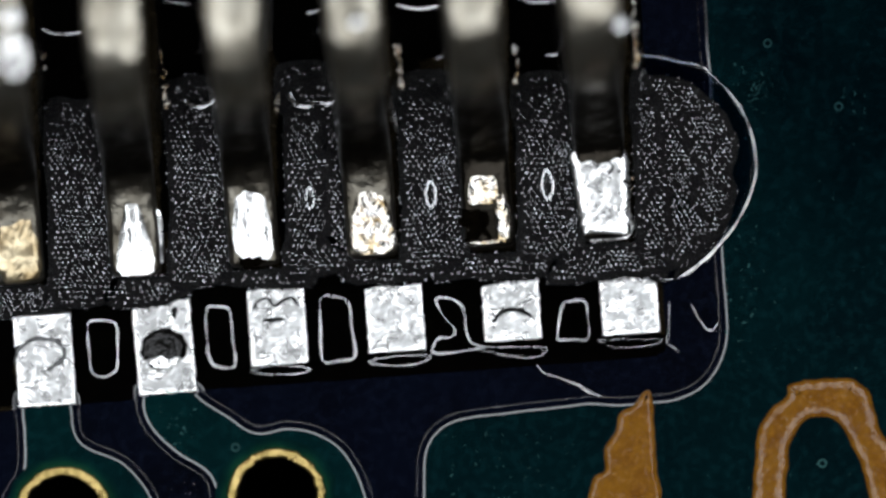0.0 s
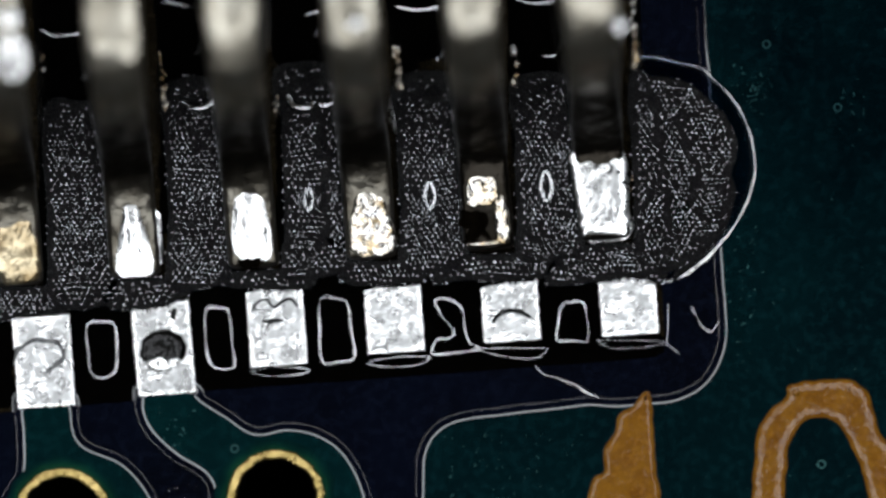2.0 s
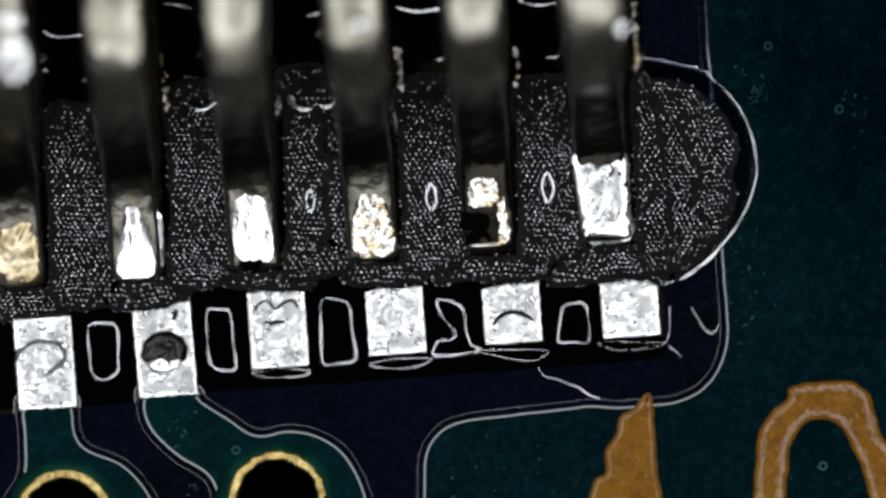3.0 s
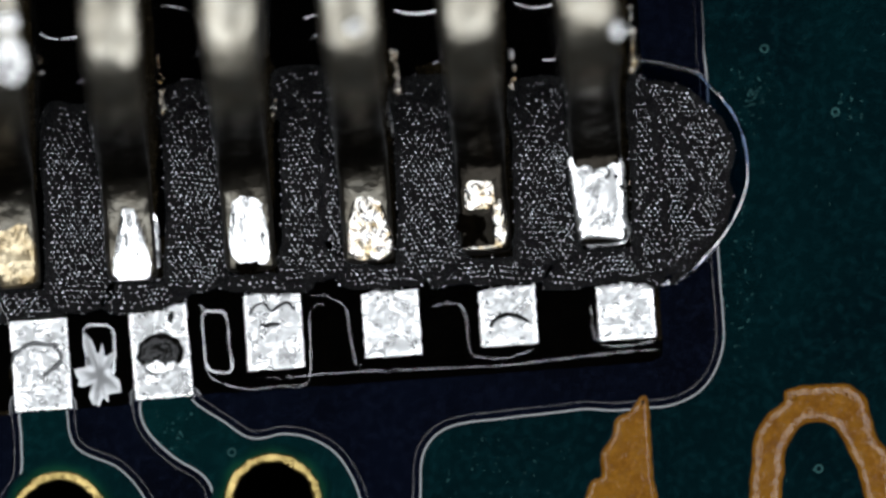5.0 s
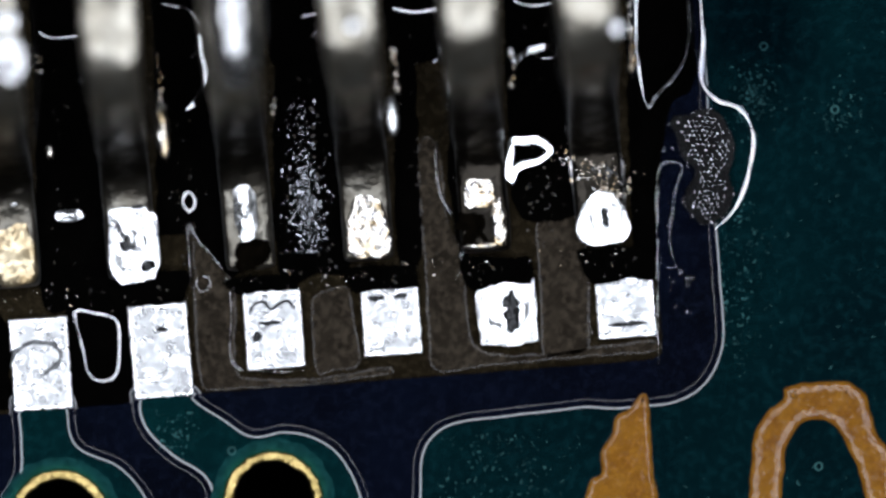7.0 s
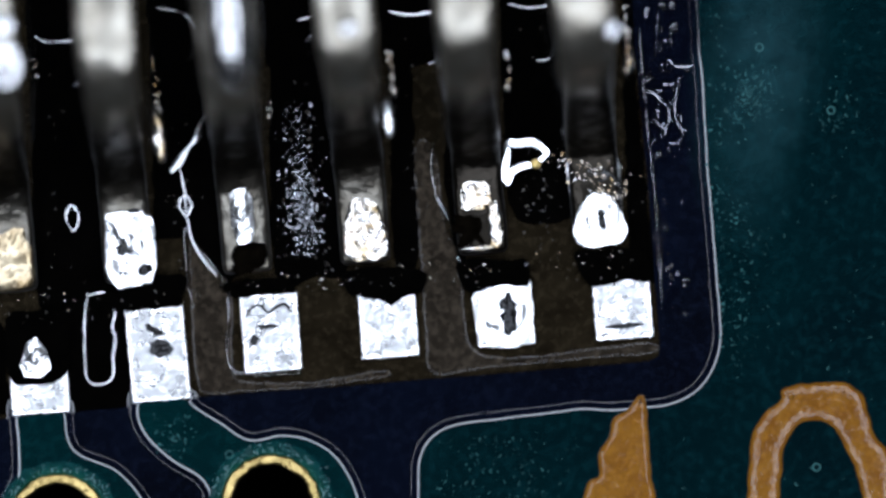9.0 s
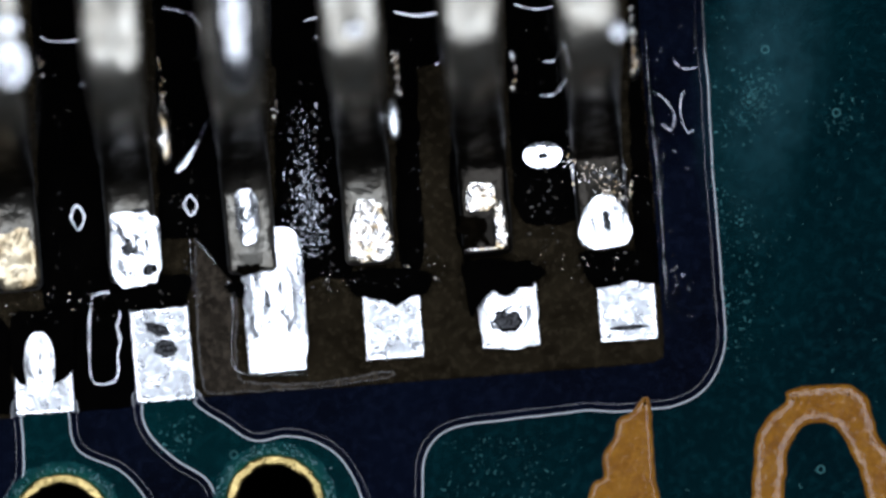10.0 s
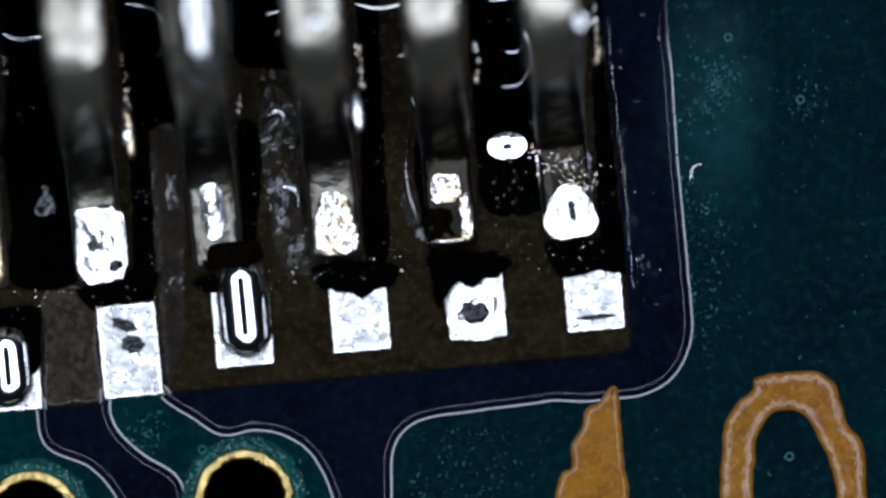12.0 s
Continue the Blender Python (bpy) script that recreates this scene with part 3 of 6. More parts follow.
for (x, y), length, z, count, big in (((-1.189, 0.729), 0.26, 0.16, 22, 0.011), ((-0.712, 0.620), 0.08, 0.16, 10, 0.009), ((-0.189, 0.782), 0.20, 0.2, 26, 0.014),
                                      ((0.310, 0.782), 0.20, 0.2, 20, 0.012), ((0.818, 0.927), 0.28, 0.25, 26, 0.014), ((-1.705, 0.801), 0.10, 0.2, 8, 0.008)):
    bm = bmesh.new()
    for _ in range(count):
        v = rnd.uniform(-0.5, 0.5)
        r = rnd.uniform(0.4, 1.0) * big * (1.9 if v < -0.2 else 1.1)
        dome(x + 0.08 * -v * length + rnd.uniform(-0.012, 0.012), y + v * length, z, r * 0.8, r, r, 0, rnd.random() * 9, 0.4, 8, 3, bm=bm)
    tagged(part("bright_fleck", bm, SOLDER, connector, "bright flecks of solder on a lead's flank"), kind="stuff")

# ---- solder paste: powder in dark flux ----


def tiny_ball(verts, faces, x, y, z, r):
    n, base = 8, len(verts)
    for ang in (0.0, 28.0, 58.0):
        for i in range(n):
            a = 2 * math.pi * (i + ang / 60) / n
            verts.append((x + r * math.cos(radians(ang)) * math.cos(a), y + r * math.cos(radians(ang)) * math.sin(a), z + r * math.sin(radians(ang))))
    verts.append((x, y, z + r))
    for k in range(2):
        for i in range(n):
            p, q = base + k * n + i, base + k * n + (i + 1) % n
            faces.append((p, q, q + n, p + n))
    for i in range(n):
        faces.append((base + 2 * n + i, base + 2 * n + (i + 1) % n, base + 3 * n))


def paste(points, height, label, seed, edge=0.008):
    """A mound of solder paste: a dark flux base with its powder on top, one rigid piece."""
    rnd = random.Random(seed)
    loop = rough_edge(spline(points, 0.02), edge, 14, seed)
    cx, cy = sum(p.x for p in loop) / len(loop), sum(p.y for p in loop) / len(loop)
    ob = empty("solder_paste", (cx, cy, 0), label, "solder paste", "patches of solder paste")
    part("flux_base", plate(loop, [(0, -0.002), (0.0005, height)]), PASTE, ob, "dark flux between the powder", at=(cx, cy, 0), smooth=False)
    verts, faces, step = [], [], 0.0224
    xs, ys = [p.x for p in loop], [p.y for p in loop]
    core = inset(loop, -0.004)
    for r in range(int((max(ys) - min(ys)) / (step * 0.87)) + 2):
        for c in range(int((max(xs) - min(xs)) / step) + 2):
            x = min(xs) + (c - 0.5 + 0.5 * (r % 2)) * step + rnd.uniform(-0.0030, 0.0030)
            y = min(ys) + (r - 0.5) * step * 0.87 + rnd.uniform(-0.0030, 0.0030)
            bend = noise.noise_vector((x * 7, y * 7, 3))
            x, y = x + 0.02 * bend.x, y + 0.02 * bend.y
            # the powder thins out where liquid flux has crept in
            bare = max(0, min(0.9, (y - 0.42) / 0.42)) if x < 0.84 else 0.04
            if rnd.random() > bare + 0.5 * max(0, noise.noise((x * 5, y * 5, 8)) - 0.35) and inside((x, y), core):
                near = min((abs(x - p.x) + abs(y - p.y)) for p in loop[::2])
                z = height * min(1, 0.62 + near * 10) - 0.004 + rnd.uniform(-0.004, 0.002)
                tiny_ball(verts, faces, x - cx, y - cy, z, rnd.uniform(0.0066, 0.0100))
    mesh = bpy.data.meshes.new("solder_powder")
    mesh.from_pydata([(a * S, b * S, c * S) for a, b, c in verts], [], faces)
    mesh.polygons.foreach_set("use_smooth", [True] * len(mesh.polygons))
    mesh.materials.append(BALL)
    grains = new("solder_powder", mesh)
    grains.parent = ob
    tagged(grains, "fine grey solder balls", kind="stuff")
    return ob


PASTES = {
    "first": paste([(-1.703, 0.600), (-1.560, 0.640), (-1.438, 0.620), (-1.424, 0.341), (-1.402, 0.051), (-1.402, -0.191), (-1.535, -0.252), (-1.676, -0.215), (-1.690, 0.099)], 0.05, "dull grey solder paste between two leads", 1),
    "second": paste([(-1.196, 0.705), (-0.966, 0.729), (-0.930, 0.535), (-0.906, 0.148), (-0.901, -0.094), (-1.002, -0.155), (-1.172, -0.143), (-1.172, 0.148), (-1.186, 0.462)], 0.06, "grey solder paste between two leads", 2),
    "third": paste([(-0.676, 0.603), (-0.571, 0.617), (-0.489, 0.569), (-0.518, 0.458), (-0.475, 0.361), (-0.513, 0.254), (-0.479, 0.153), (-0.508, 0.031), (-0.571, -0.012), (-0.659, 0.002), (-0.678, 0.341)], 0.06, "ragged grey solder paste between two leads", 3, 0.016),
    "third_side": paste([(-0.518, 0.608), (-0.441, 0.620), (-0.426, 0.487), (-0.407, 0.245), (-0.397, 0.027), (-0.455, 0.002), (-0.513, 0.099), (-0.499, 0.341)], 0.056, "grey solder paste beside a lead", 34),
    "third_low": paste([(-0.673, 0.039), (-0.542, 0.051), (-0.397, 0.039), (-0.392, -0.070), (-0.542, -0.123), (-0.673, -0.119)], 0.056, "grey solder paste low between two leads", 35),
    "third_top": paste([(-0.707, 0.782), (-0.455, 0.797), (-0.441, 0.656), (-0.438, 0.571), (-0.567, 0.554), (-0.695, 0.571)], 0.05, "thin solder paste between two leads", 33),
    "fourth": paste([(-0.203, 0.729), (0.053, 0.753), (0.068, 0.535), (0.097, 0.148), (0.107, -0.034), (-0.034, -0.094), (-0.174, -0.070), (-0.179, 0.148), (-0.194, 0.462)], 0.06, "grey solder paste between two leads", 4),
    "fifth": paste([(0.300, 0.729), (0.557, 0.741), (0.567, 0.535), (0.596, 0.196), (0.605, 0.002), (0.475, -0.046), (0.324, -0.034), (0.320, 0.148), (0.310, 0.462)], 0.06, "grey solder paste between two leads", 5),
    "inner": paste([(0.799, 0.729), (0.886, 0.734), (0.949, 0.438), (0.983, 0.099), (0.964, -0.119), (0.886, -0.133), (0.828, 0.002), (0.818, 0.341)], 0.065, "grey solder paste beside the end lead", 6),
    "outer": paste([(0.998, 0.569), (1.075, 0.588), (1.172, 0.613), (1.240, 0.521), (1.264, 0.419), (1.235, 0.332), (1.257, 0.254), (1.215, 0.153), (1.133, 0.119), (1.070, 0.177), (1.056, 0.269), (1.099, 0.341), (1.041, 0.419)], 0.06, "rounded end of the solder paste on the mask", 7, 0.014),
    "outer_top": paste([(0.862, 0.734), (1.007, 0.729), (1.123, 0.668), (1.182, 0.593), (1.128, 0.569), (1.007, 0.550), (0.925, 0.530), (0.881, 0.608)], 0.055, "thin end of the solder paste on the mask", 71),
    "outer_side": paste([(0.881, 0.608), (1.007, 0.571), (1.061, 0.433), (1.114, 0.341), (1.075, 0.245), (1.085, 0.148), (0.935, 0.136), (0.906, 0.341)], 0.058, "solder paste beside the end lead", 72),
    "outer_low": paste([(0.915, 0.196), (1.044, 0.220), (1.140, 0.136), (1.211, 0.119), (1.167, 0.039), (1.092, -0.022), (0.949, -0.099), (0.920, 0.002)], 0.058, "lower end of the solder paste on the mask", 73),
    "outer_rim": paste([(0.981, 0.671), (1.123, 0.550), (1.218, 0.385), (1.252, 0.242), (1.218, 0.102), (1.109, -0.041), (0.988, -0.131), (1.029, -0.041), (1.123, 0.087), (1.157, 0.242), (1.123, 0.380), (1.048, 0.508), (0.935, 0.630)], 0.046, "thin rim of the solder paste on the mask", 74, 0.004),
    "toe_one": paste([(-2.044, -0.191), (-1.753, -0.155), (-1.584, -0.179), (-1.608, -0.259), (-1.801, -0.288), (-2.044, -0.312)], 0.045, "solder paste before a lead's toe", 8),
    "toe_two": paste([(-1.424, -0.133), (-1.172, -0.114), (-1.063, -0.131), (-1.087, -0.196), (-1.245, -0.252), (-1.438, -0.240)], 0.05, "solder paste before a lead's toe", 9),
    "toe_three": paste([(-0.942, -0.099), (-0.688, -0.085), (-0.542, -0.109), (-0.571, -0.162), (-0.736, -0.172), (-0.930, -0.155)], 0.05, "solder paste before a lead's toe", 10),
    "toe_four": paste([(-0.416, -0.061), (-0.155, -0.046), (-0.029, -0.080), (-0.082, -0.133), (-0.228, -0.148), (-0.416, -0.143)], 0.05, "solder paste before a lead's toe", 11),
    "toe_five": paste([(0.087, -0.027), (0.354, -0.012), (0.484, -0.041), (0.431, -0.119), (0.281, -0.138), (0.092, -0.128), (-0.034, -0.143), (-0.022, -0.080)], 0.05, "solder paste before a lead's toe", 12),
    "toe_six": paste([(0.586, 0.012), (0.814, 0.027), (0.886, -0.070), (0.930, -0.114), (0.765, -0.123), (0.620, -0.138), (0.455, -0.155), (0.475, -0.046)], 0.05, "solder paste before a lead's toe", 13),
}

# ---- black liquid flux in the gaps between the pads ----


def film(points, seed):
    loop = inset(rough_edge(spline(points, 0.02), 0.003, 14, seed), -0.016)
    cx, cy = sum(p.x for p in loop) / len(loop), sum(p.y for p in loop) / len(loop)
    ob = part("flux_film", plate(loop, [(0, -0.002), (0.0005, 0.009 + 0.0003 * seed)]), FILM, at=(cx, cy, 0), smooth=False)
    return tagged(ob, "thin film of black liquid flux between tinned pads", "flux", "films of flux")


FILMS = {
    "first": film([(-1.569, -0.167), (-1.346, -0.155), (-1.332, -0.385), (-1.312, -0.637), (-1.438, -0.651), (-1.559, -0.656), (-1.569, -0.433)], 1),
    "second": film([(-1.070, -0.131), (-0.852, -0.119), (-0.843, -0.288), (-0.833, -0.584), (-0.930, -0.593), (-1.022, -0.598), (-1.051, -0.482)], 2),
    "third": film([(-0.581, -0.114), (-0.349, -0.094), (-0.334, -0.288), (-0.320, -0.540), (-0.446, -0.554), (-0.562, -0.564), (-0.571, -0.385)], 3),
    "fourth": film([(-0.077, -0.090), (0.155, -0.070), (0.160, -0.288), (0.179, -0.501), (0.039, -0.518), (-0.063, -0.530), (-0.068, -0.337)], 4),
    "fifth": film([(0.421, -0.065), (0.663, -0.046), (0.668, -0.240), (0.683, -0.467), (0.547, -0.482), (0.436, -0.492), (0.431, -0.288)], 5),
    "under_three": film([(-0.838, -0.511), (-0.581, -0.501), (-0.562, -0.530), (-0.562, -0.564), (-0.688, -0.576), (-0.833, -0.584)], 6),
    "under_four": film([(-0.324, -0.467), (-0.073, -0.453), (-0.063, -0.482), (-0.063, -0.530), (-0.203, -0.540), (-0.324, -0.545)], 7),
    "under_five": film([(0.174, -0.429), (0.426, -0.414), (0.438, -0.458), (0.436, -0.492), (0.281, -0.506), (0.174, -0.506)], 8),
    "under_six": film([(0.683, -0.395), (0.939, -0.380), (0.944, -0.409), (0.935, -0.453), (0.789, -0.462), (0.678, -0.472)], 9),
}

# ---- clear flux: bright-edged outlines ----


def flux_line(name, points, label, width=0.014, height=0.0032, z=0.01, closed=True, mat=None):
    line = spline(points, 0.012, closed)
    cx, cy = sum(p.x for p in line) / len(line), sum(p.y for p in line) / len(line)
    ob = part(name, ridge(line, width * 0.78, height * 0.78, z, closed), mat or CLEAR, at=(cx, cy, z))
    return tagged(ob, label, "flux", "edges of clear flux")


RIMS = {
    "first": flux_line("flux_meniscus", [(-1.523, -0.324), (-1.462, -0.308), (-1.402, -0.327), (-1.395, -0.458), (-1.402, -0.518), (-1.455, -0.547), (-1.504, -0.525), (-1.516, -0.433)], "bright rounded outline of clear flux between two pads"),
    "second": flux_line("flux_meniscus", [(-1.012, -0.259), (-0.959, -0.249), (-0.915, -0.264), (-0.901, -0.385), (-0.891, -0.494), (-0.942, -0.508), (-0.993, -0.482), (-1.012, -0.385)], "bright rounded outline of clear flux between two pads"),
    "third": flux_line("flux_meniscus", [(-0.523, -0.211), (-0.458, -0.206), (-0.407, -0.230), (-0.392, -0.337), (-0.378, -0.458), (-0.446, -0.477), (-0.513, -0.477), (-0.523, -0.337)], "bright rounded outline of clear flux between two pads"),
    "fourth": flux_line("flux_meniscus", [(-0.029, -0.215), (0.039, -0.215), (0.087, -0.259), (0.097, -0.337), (0.116, -0.397), (0.160, -0.421), (0.075, -0.438), (-0.039, -0.443), (-0.022, -0.385), (0.029, -0.380), (0.053, -0.349), (0.002, -0.288)], "twisted outline of clear flux between two pads"),
    "fifth": flux_line("flux_meniscus", [(0.513, -0.240), (0.559, -0.223), (0.610, -0.235), (0.625, -0.380), (0.559, -0.387), (0.494, -0.385), (0.499, -0.312)], "arched outline of clear flux between two pads"),
    "under_three": flux_line("flux_meniscus", [(-0.823, -0.521), (-0.700, -0.501), (-0.571, -0.511), (-0.615, -0.533), (-0.736, -0.540)], "flat outline of clear flux below a pad", 0.012, 0.0027),
    "under_four": flux_line("flux_meniscus", [(-0.320, -0.484), (-0.203, -0.458), (-0.058, -0.458), (-0.107, -0.492), (-0.228, -0.501)], "flat outline of clear flux below a pad", 0.012, 0.0027),
    "under_five": flux_line("flux_meniscus", [(0.140, -0.424), (0.281, -0.419), (0.446, -0.424), (0.390, -0.467), (0.281, -0.458)], "flat outline of clear flux below a pad", 0.012, 0.0027),
    "under_six": flux_line("flux_meniscus", [(0.668, -0.390), (0.814, -0.385), (0.959, -0.390), (0.886, -0.414), (0.741, -0.424)], "flat outline of clear flux below a pad", 0.012, 0.0027),
    "end": flux_line("flux_meniscus", [(0.971, -0.215), (0.969, -0.337), (0.964, -0.400), (1.007, -0.433), (1.031, -0.472)], "thin stray line of clear flux on the mask", 0.016, 0.0034, closed=False, z=0.014),
    "arc": flux_line("flux_meniscus", [(1.119, 0.780), (1.157, 0.738), (1.225, 0.673), (1.293, 0.571), (1.329, 0.462), (1.341, 0.341), (1.312, 0.220), (1.249, 0.099), (1.157, -0.010), (1.060, -0.090), (0.971, -0.133), (0.930, -0.148)],
                     "curved edge of the clear flux pool on the board", 0.020, 0.0046, 0.029, closed=False),
    "arc_top": flux_line("flux_meniscus", [(0.828, 0.830), (0.886, 0.826), (0.947, 0.816), (1.019, 0.799), (1.099, 0.789)], "thin straight edge of the clear flux on the navy mask", 0.013, 0.0032, 0.015, closed=False),
    "corner": flux_line("flux_meniscus", [(1.182, -0.051), (1.191, -0.191), (1.182, -0.307), (1.148, -0.349), (1.104, -0.312), (1.065, -0.240)], "thin bent line of clear flux on the mask's edge", 0.010, 0.0024, 0.016, closed=False),
    "oval_three": flux_line("flux_meniscus", [(-0.571, 0.264), (-0.552, 0.215), (-0.569, 0.172), (-0.588, 0.215)], "small oval pit in the paste", 0.012, 0.0025, z=0.07),
    "oval_four": flux_line("flux_meniscus", [(-0.053, 0.288), (-0.031, 0.232), (-0.051, 0.179), (-0.073, 0.232)], "small oval pit in the paste", 0.012, 0.0025, z=0.07),
    "oval_five": flux_line("flux_meniscus", [(0.443, 0.337), (0.470, 0.274), (0.448, 0.213), (0.424, 0.274)], "small oval pit in the paste", 0.012, 0.0025, z=0.07),
    "clump_two": flux_line("flux_thread", [(-1.109, 0.642), (-1.075, 0.613), (-1.022, 0.608), (-0.969, 0.642)], "bright clotted edge of the paste between two leads", 0.03, 0.0066, 0.066, closed=False),
    "clump_three": flux_line("flux_thread", [(-0.659, 0.671), (-0.639, 0.622), (-0.576, 0.608), (-0.542, 0.642)], "bright clotted edge of the paste between two leads", 0.026, 0.0058, 0.06, closed=False),
    "clump_far": flux_line("flux_thread", [(-0.528, 0.627), (-0.494, 0.617), (-0.460, 0.642)], "bright clotted edge of the paste between two leads", 0.026, 0.0058, 0.06, closed=False),
    "finger": flux_line("flux_meniscus", [(-1.208, -1.044), (-1.148, -1.017), (-1.080, -0.998), (-1.048, -1.010), (-1.080, -1.044), (-1.133, -1.065)], "finger-shaped outline of flux on the navy mask", 0.012, 0.0027, closed=False, z=0.014),
    "crack": flux_line("flux_meniscus", [(0.402, -0.496), (0.431, -0.530), (0.499, -0.550), (0.552, -0.574), (0.576, -0.579), (0.620, -0.613), (0.683, -0.632)], "thin crack line in the coating", 0.014, 0.0034, closed=False, z=0.018),
}

# the dark flux pool round the paste's end
POOLS = {"arc": tagged(part("flux_pool", plate(spline([(0.833, 0.826), (1.104, 0.784), (1.157, 0.738), (1.225, 0.673), (1.293, 0.571), (1.327, 0.462), (1.336, 0.341), (1.307, 0.220), (1.244, 0.099), (1.157, -0.010), (1.060, -0.090), (0.971, -0.133), (0.922, -0.094), (0.922, 0.051), (0.862, 0.341), (0.814, 0.632)], 0.02), [(0, Z_POUR - 0.002), (0.030, Z_POUR + 0.004)]), POOL, at=(1.0, 0.3, 0)), "dark clear flux pool round the end of the paste", "flux")}

# threads of flux high between the leads
THREADS = [([(-1.709, 0.942), (-1.656, 0.918), (-1.535, 0.927)], 0.16), ([(-1.191, 1.063), (-1.075, 1.039), (-1.022, 0.971)], 0.16), ([(-1.063, 0.833), (-1.036, 0.855), (-1.046, 0.884)], 0.12), ([(-1.554, 0.729), (-1.516, 0.748), (-1.511, 0.782)], 0.14),
           ([(-0.591, 1.005), (-0.518, 1.024)], 0.16), ([(-0.552, 0.913), (-0.528, 0.942)], 0.14), ([(-0.203, 1.044), (-0.107, 1.024), (0.002, 1.039)], 0.16), ([(-0.029, 0.816), (0.000, 0.831), (0.005, 0.893)], 0.12),
           ([(0.317, 1.073), (0.402, 1.053), (0.494, 1.068)], 0.16), ([(0.436, 0.831), (0.487, 0.835), (0.513, 0.898), (0.508, 0.947)], 0.12)]
for points, z in THREADS:
    tagged(part("flux_thread", ridge(spline(points, 0.012, False), 0.012, 0.0028, z), CLEAR), "thin bright thread of flux between two leads", "flux", "threads of flux")

# black sheets for flux and for the shade between leads and at toes
FLUX_AND_SHADE = []
for j, points in enumerate((
        [(-1.438, -0.143), (-1.172, -0.114), (-1.080, -0.133), (-1.080, -0.240), (-1.206, -0.259), (-1.351, -0.269)],
        [(-0.935, -0.104), (-0.688, -0.075), (-0.603, -0.094), (-0.591, -0.172), (-0.712, -0.182), (-0.881, -0.196)],
        [(-0.431, -0.061), (-0.179, -0.036), (-0.087, -0.051), (-0.077, -0.167), (-0.228, -0.177), (-0.368, -0.191)],
        [(0.077, -0.022), (0.324, 0.002), (0.402, -0.012), (0.414, -0.143), (0.281, -0.157), (0.131, -0.177)],
        [(0.581, 0.017), (0.823, 0.041), (0.923, 0.002), (0.930, -0.123), (0.789, -0.138), (0.644, -0.153)],
        [(0.293, 1.794), (0.596, 1.794), (0.608, 0.826), (0.605, 0.269), (0.535, 0.167), (0.402, 0.160), (0.341, 0.245), (0.310, 0.826)],
        [(-0.203, 1.794), (-0.119, 1.794), (-0.102, 0.826), (-0.087, 0.341), (-0.077, -0.022), (-0.174, -0.034), (-0.189, 0.584)],
        [(0.039, 1.794), (0.111, 1.794), (0.123, 0.826), (0.136, 0.002), (0.082, 0.027), (0.039, 0.341), (0.053, 0.826)],
        [(-0.724, 1.794), (-0.420, 1.794), (-0.420, 0.826), (-0.400, 0.341), (-0.385, -0.060), (-0.520, -0.090), (-0.688, -0.070), (-0.707, 0.826)],
        [(-1.215, 1.794), (-0.930, 1.794), (-0.918, 0.826), (-0.906, 0.341), (-0.872, -0.070), (-0.930, -0.030), (-1.020, 0.090), (-1.060, 0.140), (-1.110, -0.046), (-1.172, -0.070), (-1.191, 0.826)],
        [(-1.729, 1.794), (-1.438, 1.794), (-1.426, 0.826), (-1.402, 0.099), (-1.390, -0.094), (-1.535, -0.143), (-1.680, -0.191), (-1.705, 0.584)],
        [(-0.760, 1.794), (-0.397, 1.794), (-0.402, 0.971), (-0.421, 0.826), (-0.542, 0.806), (-0.688, 0.816), (-0.712, 0.971)],
        [(-0.252, 1.794), (0.111, 1.794), (0.102, 0.995), (0.075, 0.864), (-0.058, 0.835), (-0.189, 0.855), (-0.208, 0.995)],
        [(-2.189, -0.240), (-2.044, -0.215), (-1.860, -0.288), (-1.845, -0.482), (-1.835, -0.666), (-2.044, -0.685), (-2.213, -0.700)],
        [(0.799, 1.794), (0.823, 1.794), (0.857, 0.826), (0.906, 0.269), (0.939, -0.094), (0.862, -0.070), (0.818, 0.341)],
        [(-1.745, 1.794), (-1.420, 1.794), (-1.410, 0.826), (-1.425, 0.480), (-1.560, 0.400), (-1.700, 0.440)],
        [(-1.230, 1.794), (-0.915, 1.794), (-0.900, 0.826), (-0.915, 0.620), (-1.050, 0.540), (-1.190, 0.600)])):
    loop = rough_edge(inset(spline(points, 0.02), 0.02 if j < 5 else -0.025 if j in (5, 9, 10, 11, 12) else 0), 0.012, 14, 40 + j)
    FLUX_AND_SHADE.append(part("flux_and_shade", plate(loop, [(0, -0.002), (0.0005, 0.006 + 0.0003 * j if j > 4 else 0.0345)]), FILM, smooth=False))
    tagged(FLUX_AND_SHADE[-1], "black sheet for flux and shade by a lead", "flux", "flux residues")


def crust(points, seed, height=0.013):
    """A broken crust of dried flux, lumpy on top."""
    loop = rough_edge(spline(points, 0.02), 0.012, 22, seed)
    bm = plate(loop, bead_edge(0.015, 0.0, height))
    for v in bm.verts:
        v.co.z += height * 0.8 * noise.noise((v.co.x * 40, v.co.y * 40, seed)) * (v.co.z > height * 0.5)
    return tagged(part("flux_crust", bm, WRINKLED), "rough brown crust of dried flux", "flux", "crusts of flux")


rnd = random.Random(30)
flakes = bmesh.new()
for j in range(70):
    y = rnd.uniform(-0.12, 0.80)
    x = -0.555 + 0.09 * (0.8 - y) * 0.35 + rnd.gauss(0, 0.035) + (0.05 if y < 0.1 else 0)
    dome(x, y, 0.004, rnd.uniform(0.004, 0.014), rnd.uniform(0.006, 0.022), rnd.uniform(0.002, 0.007), rnd.uniform(-60, 60), j, 1.0, 12, 4, bm=flakes)
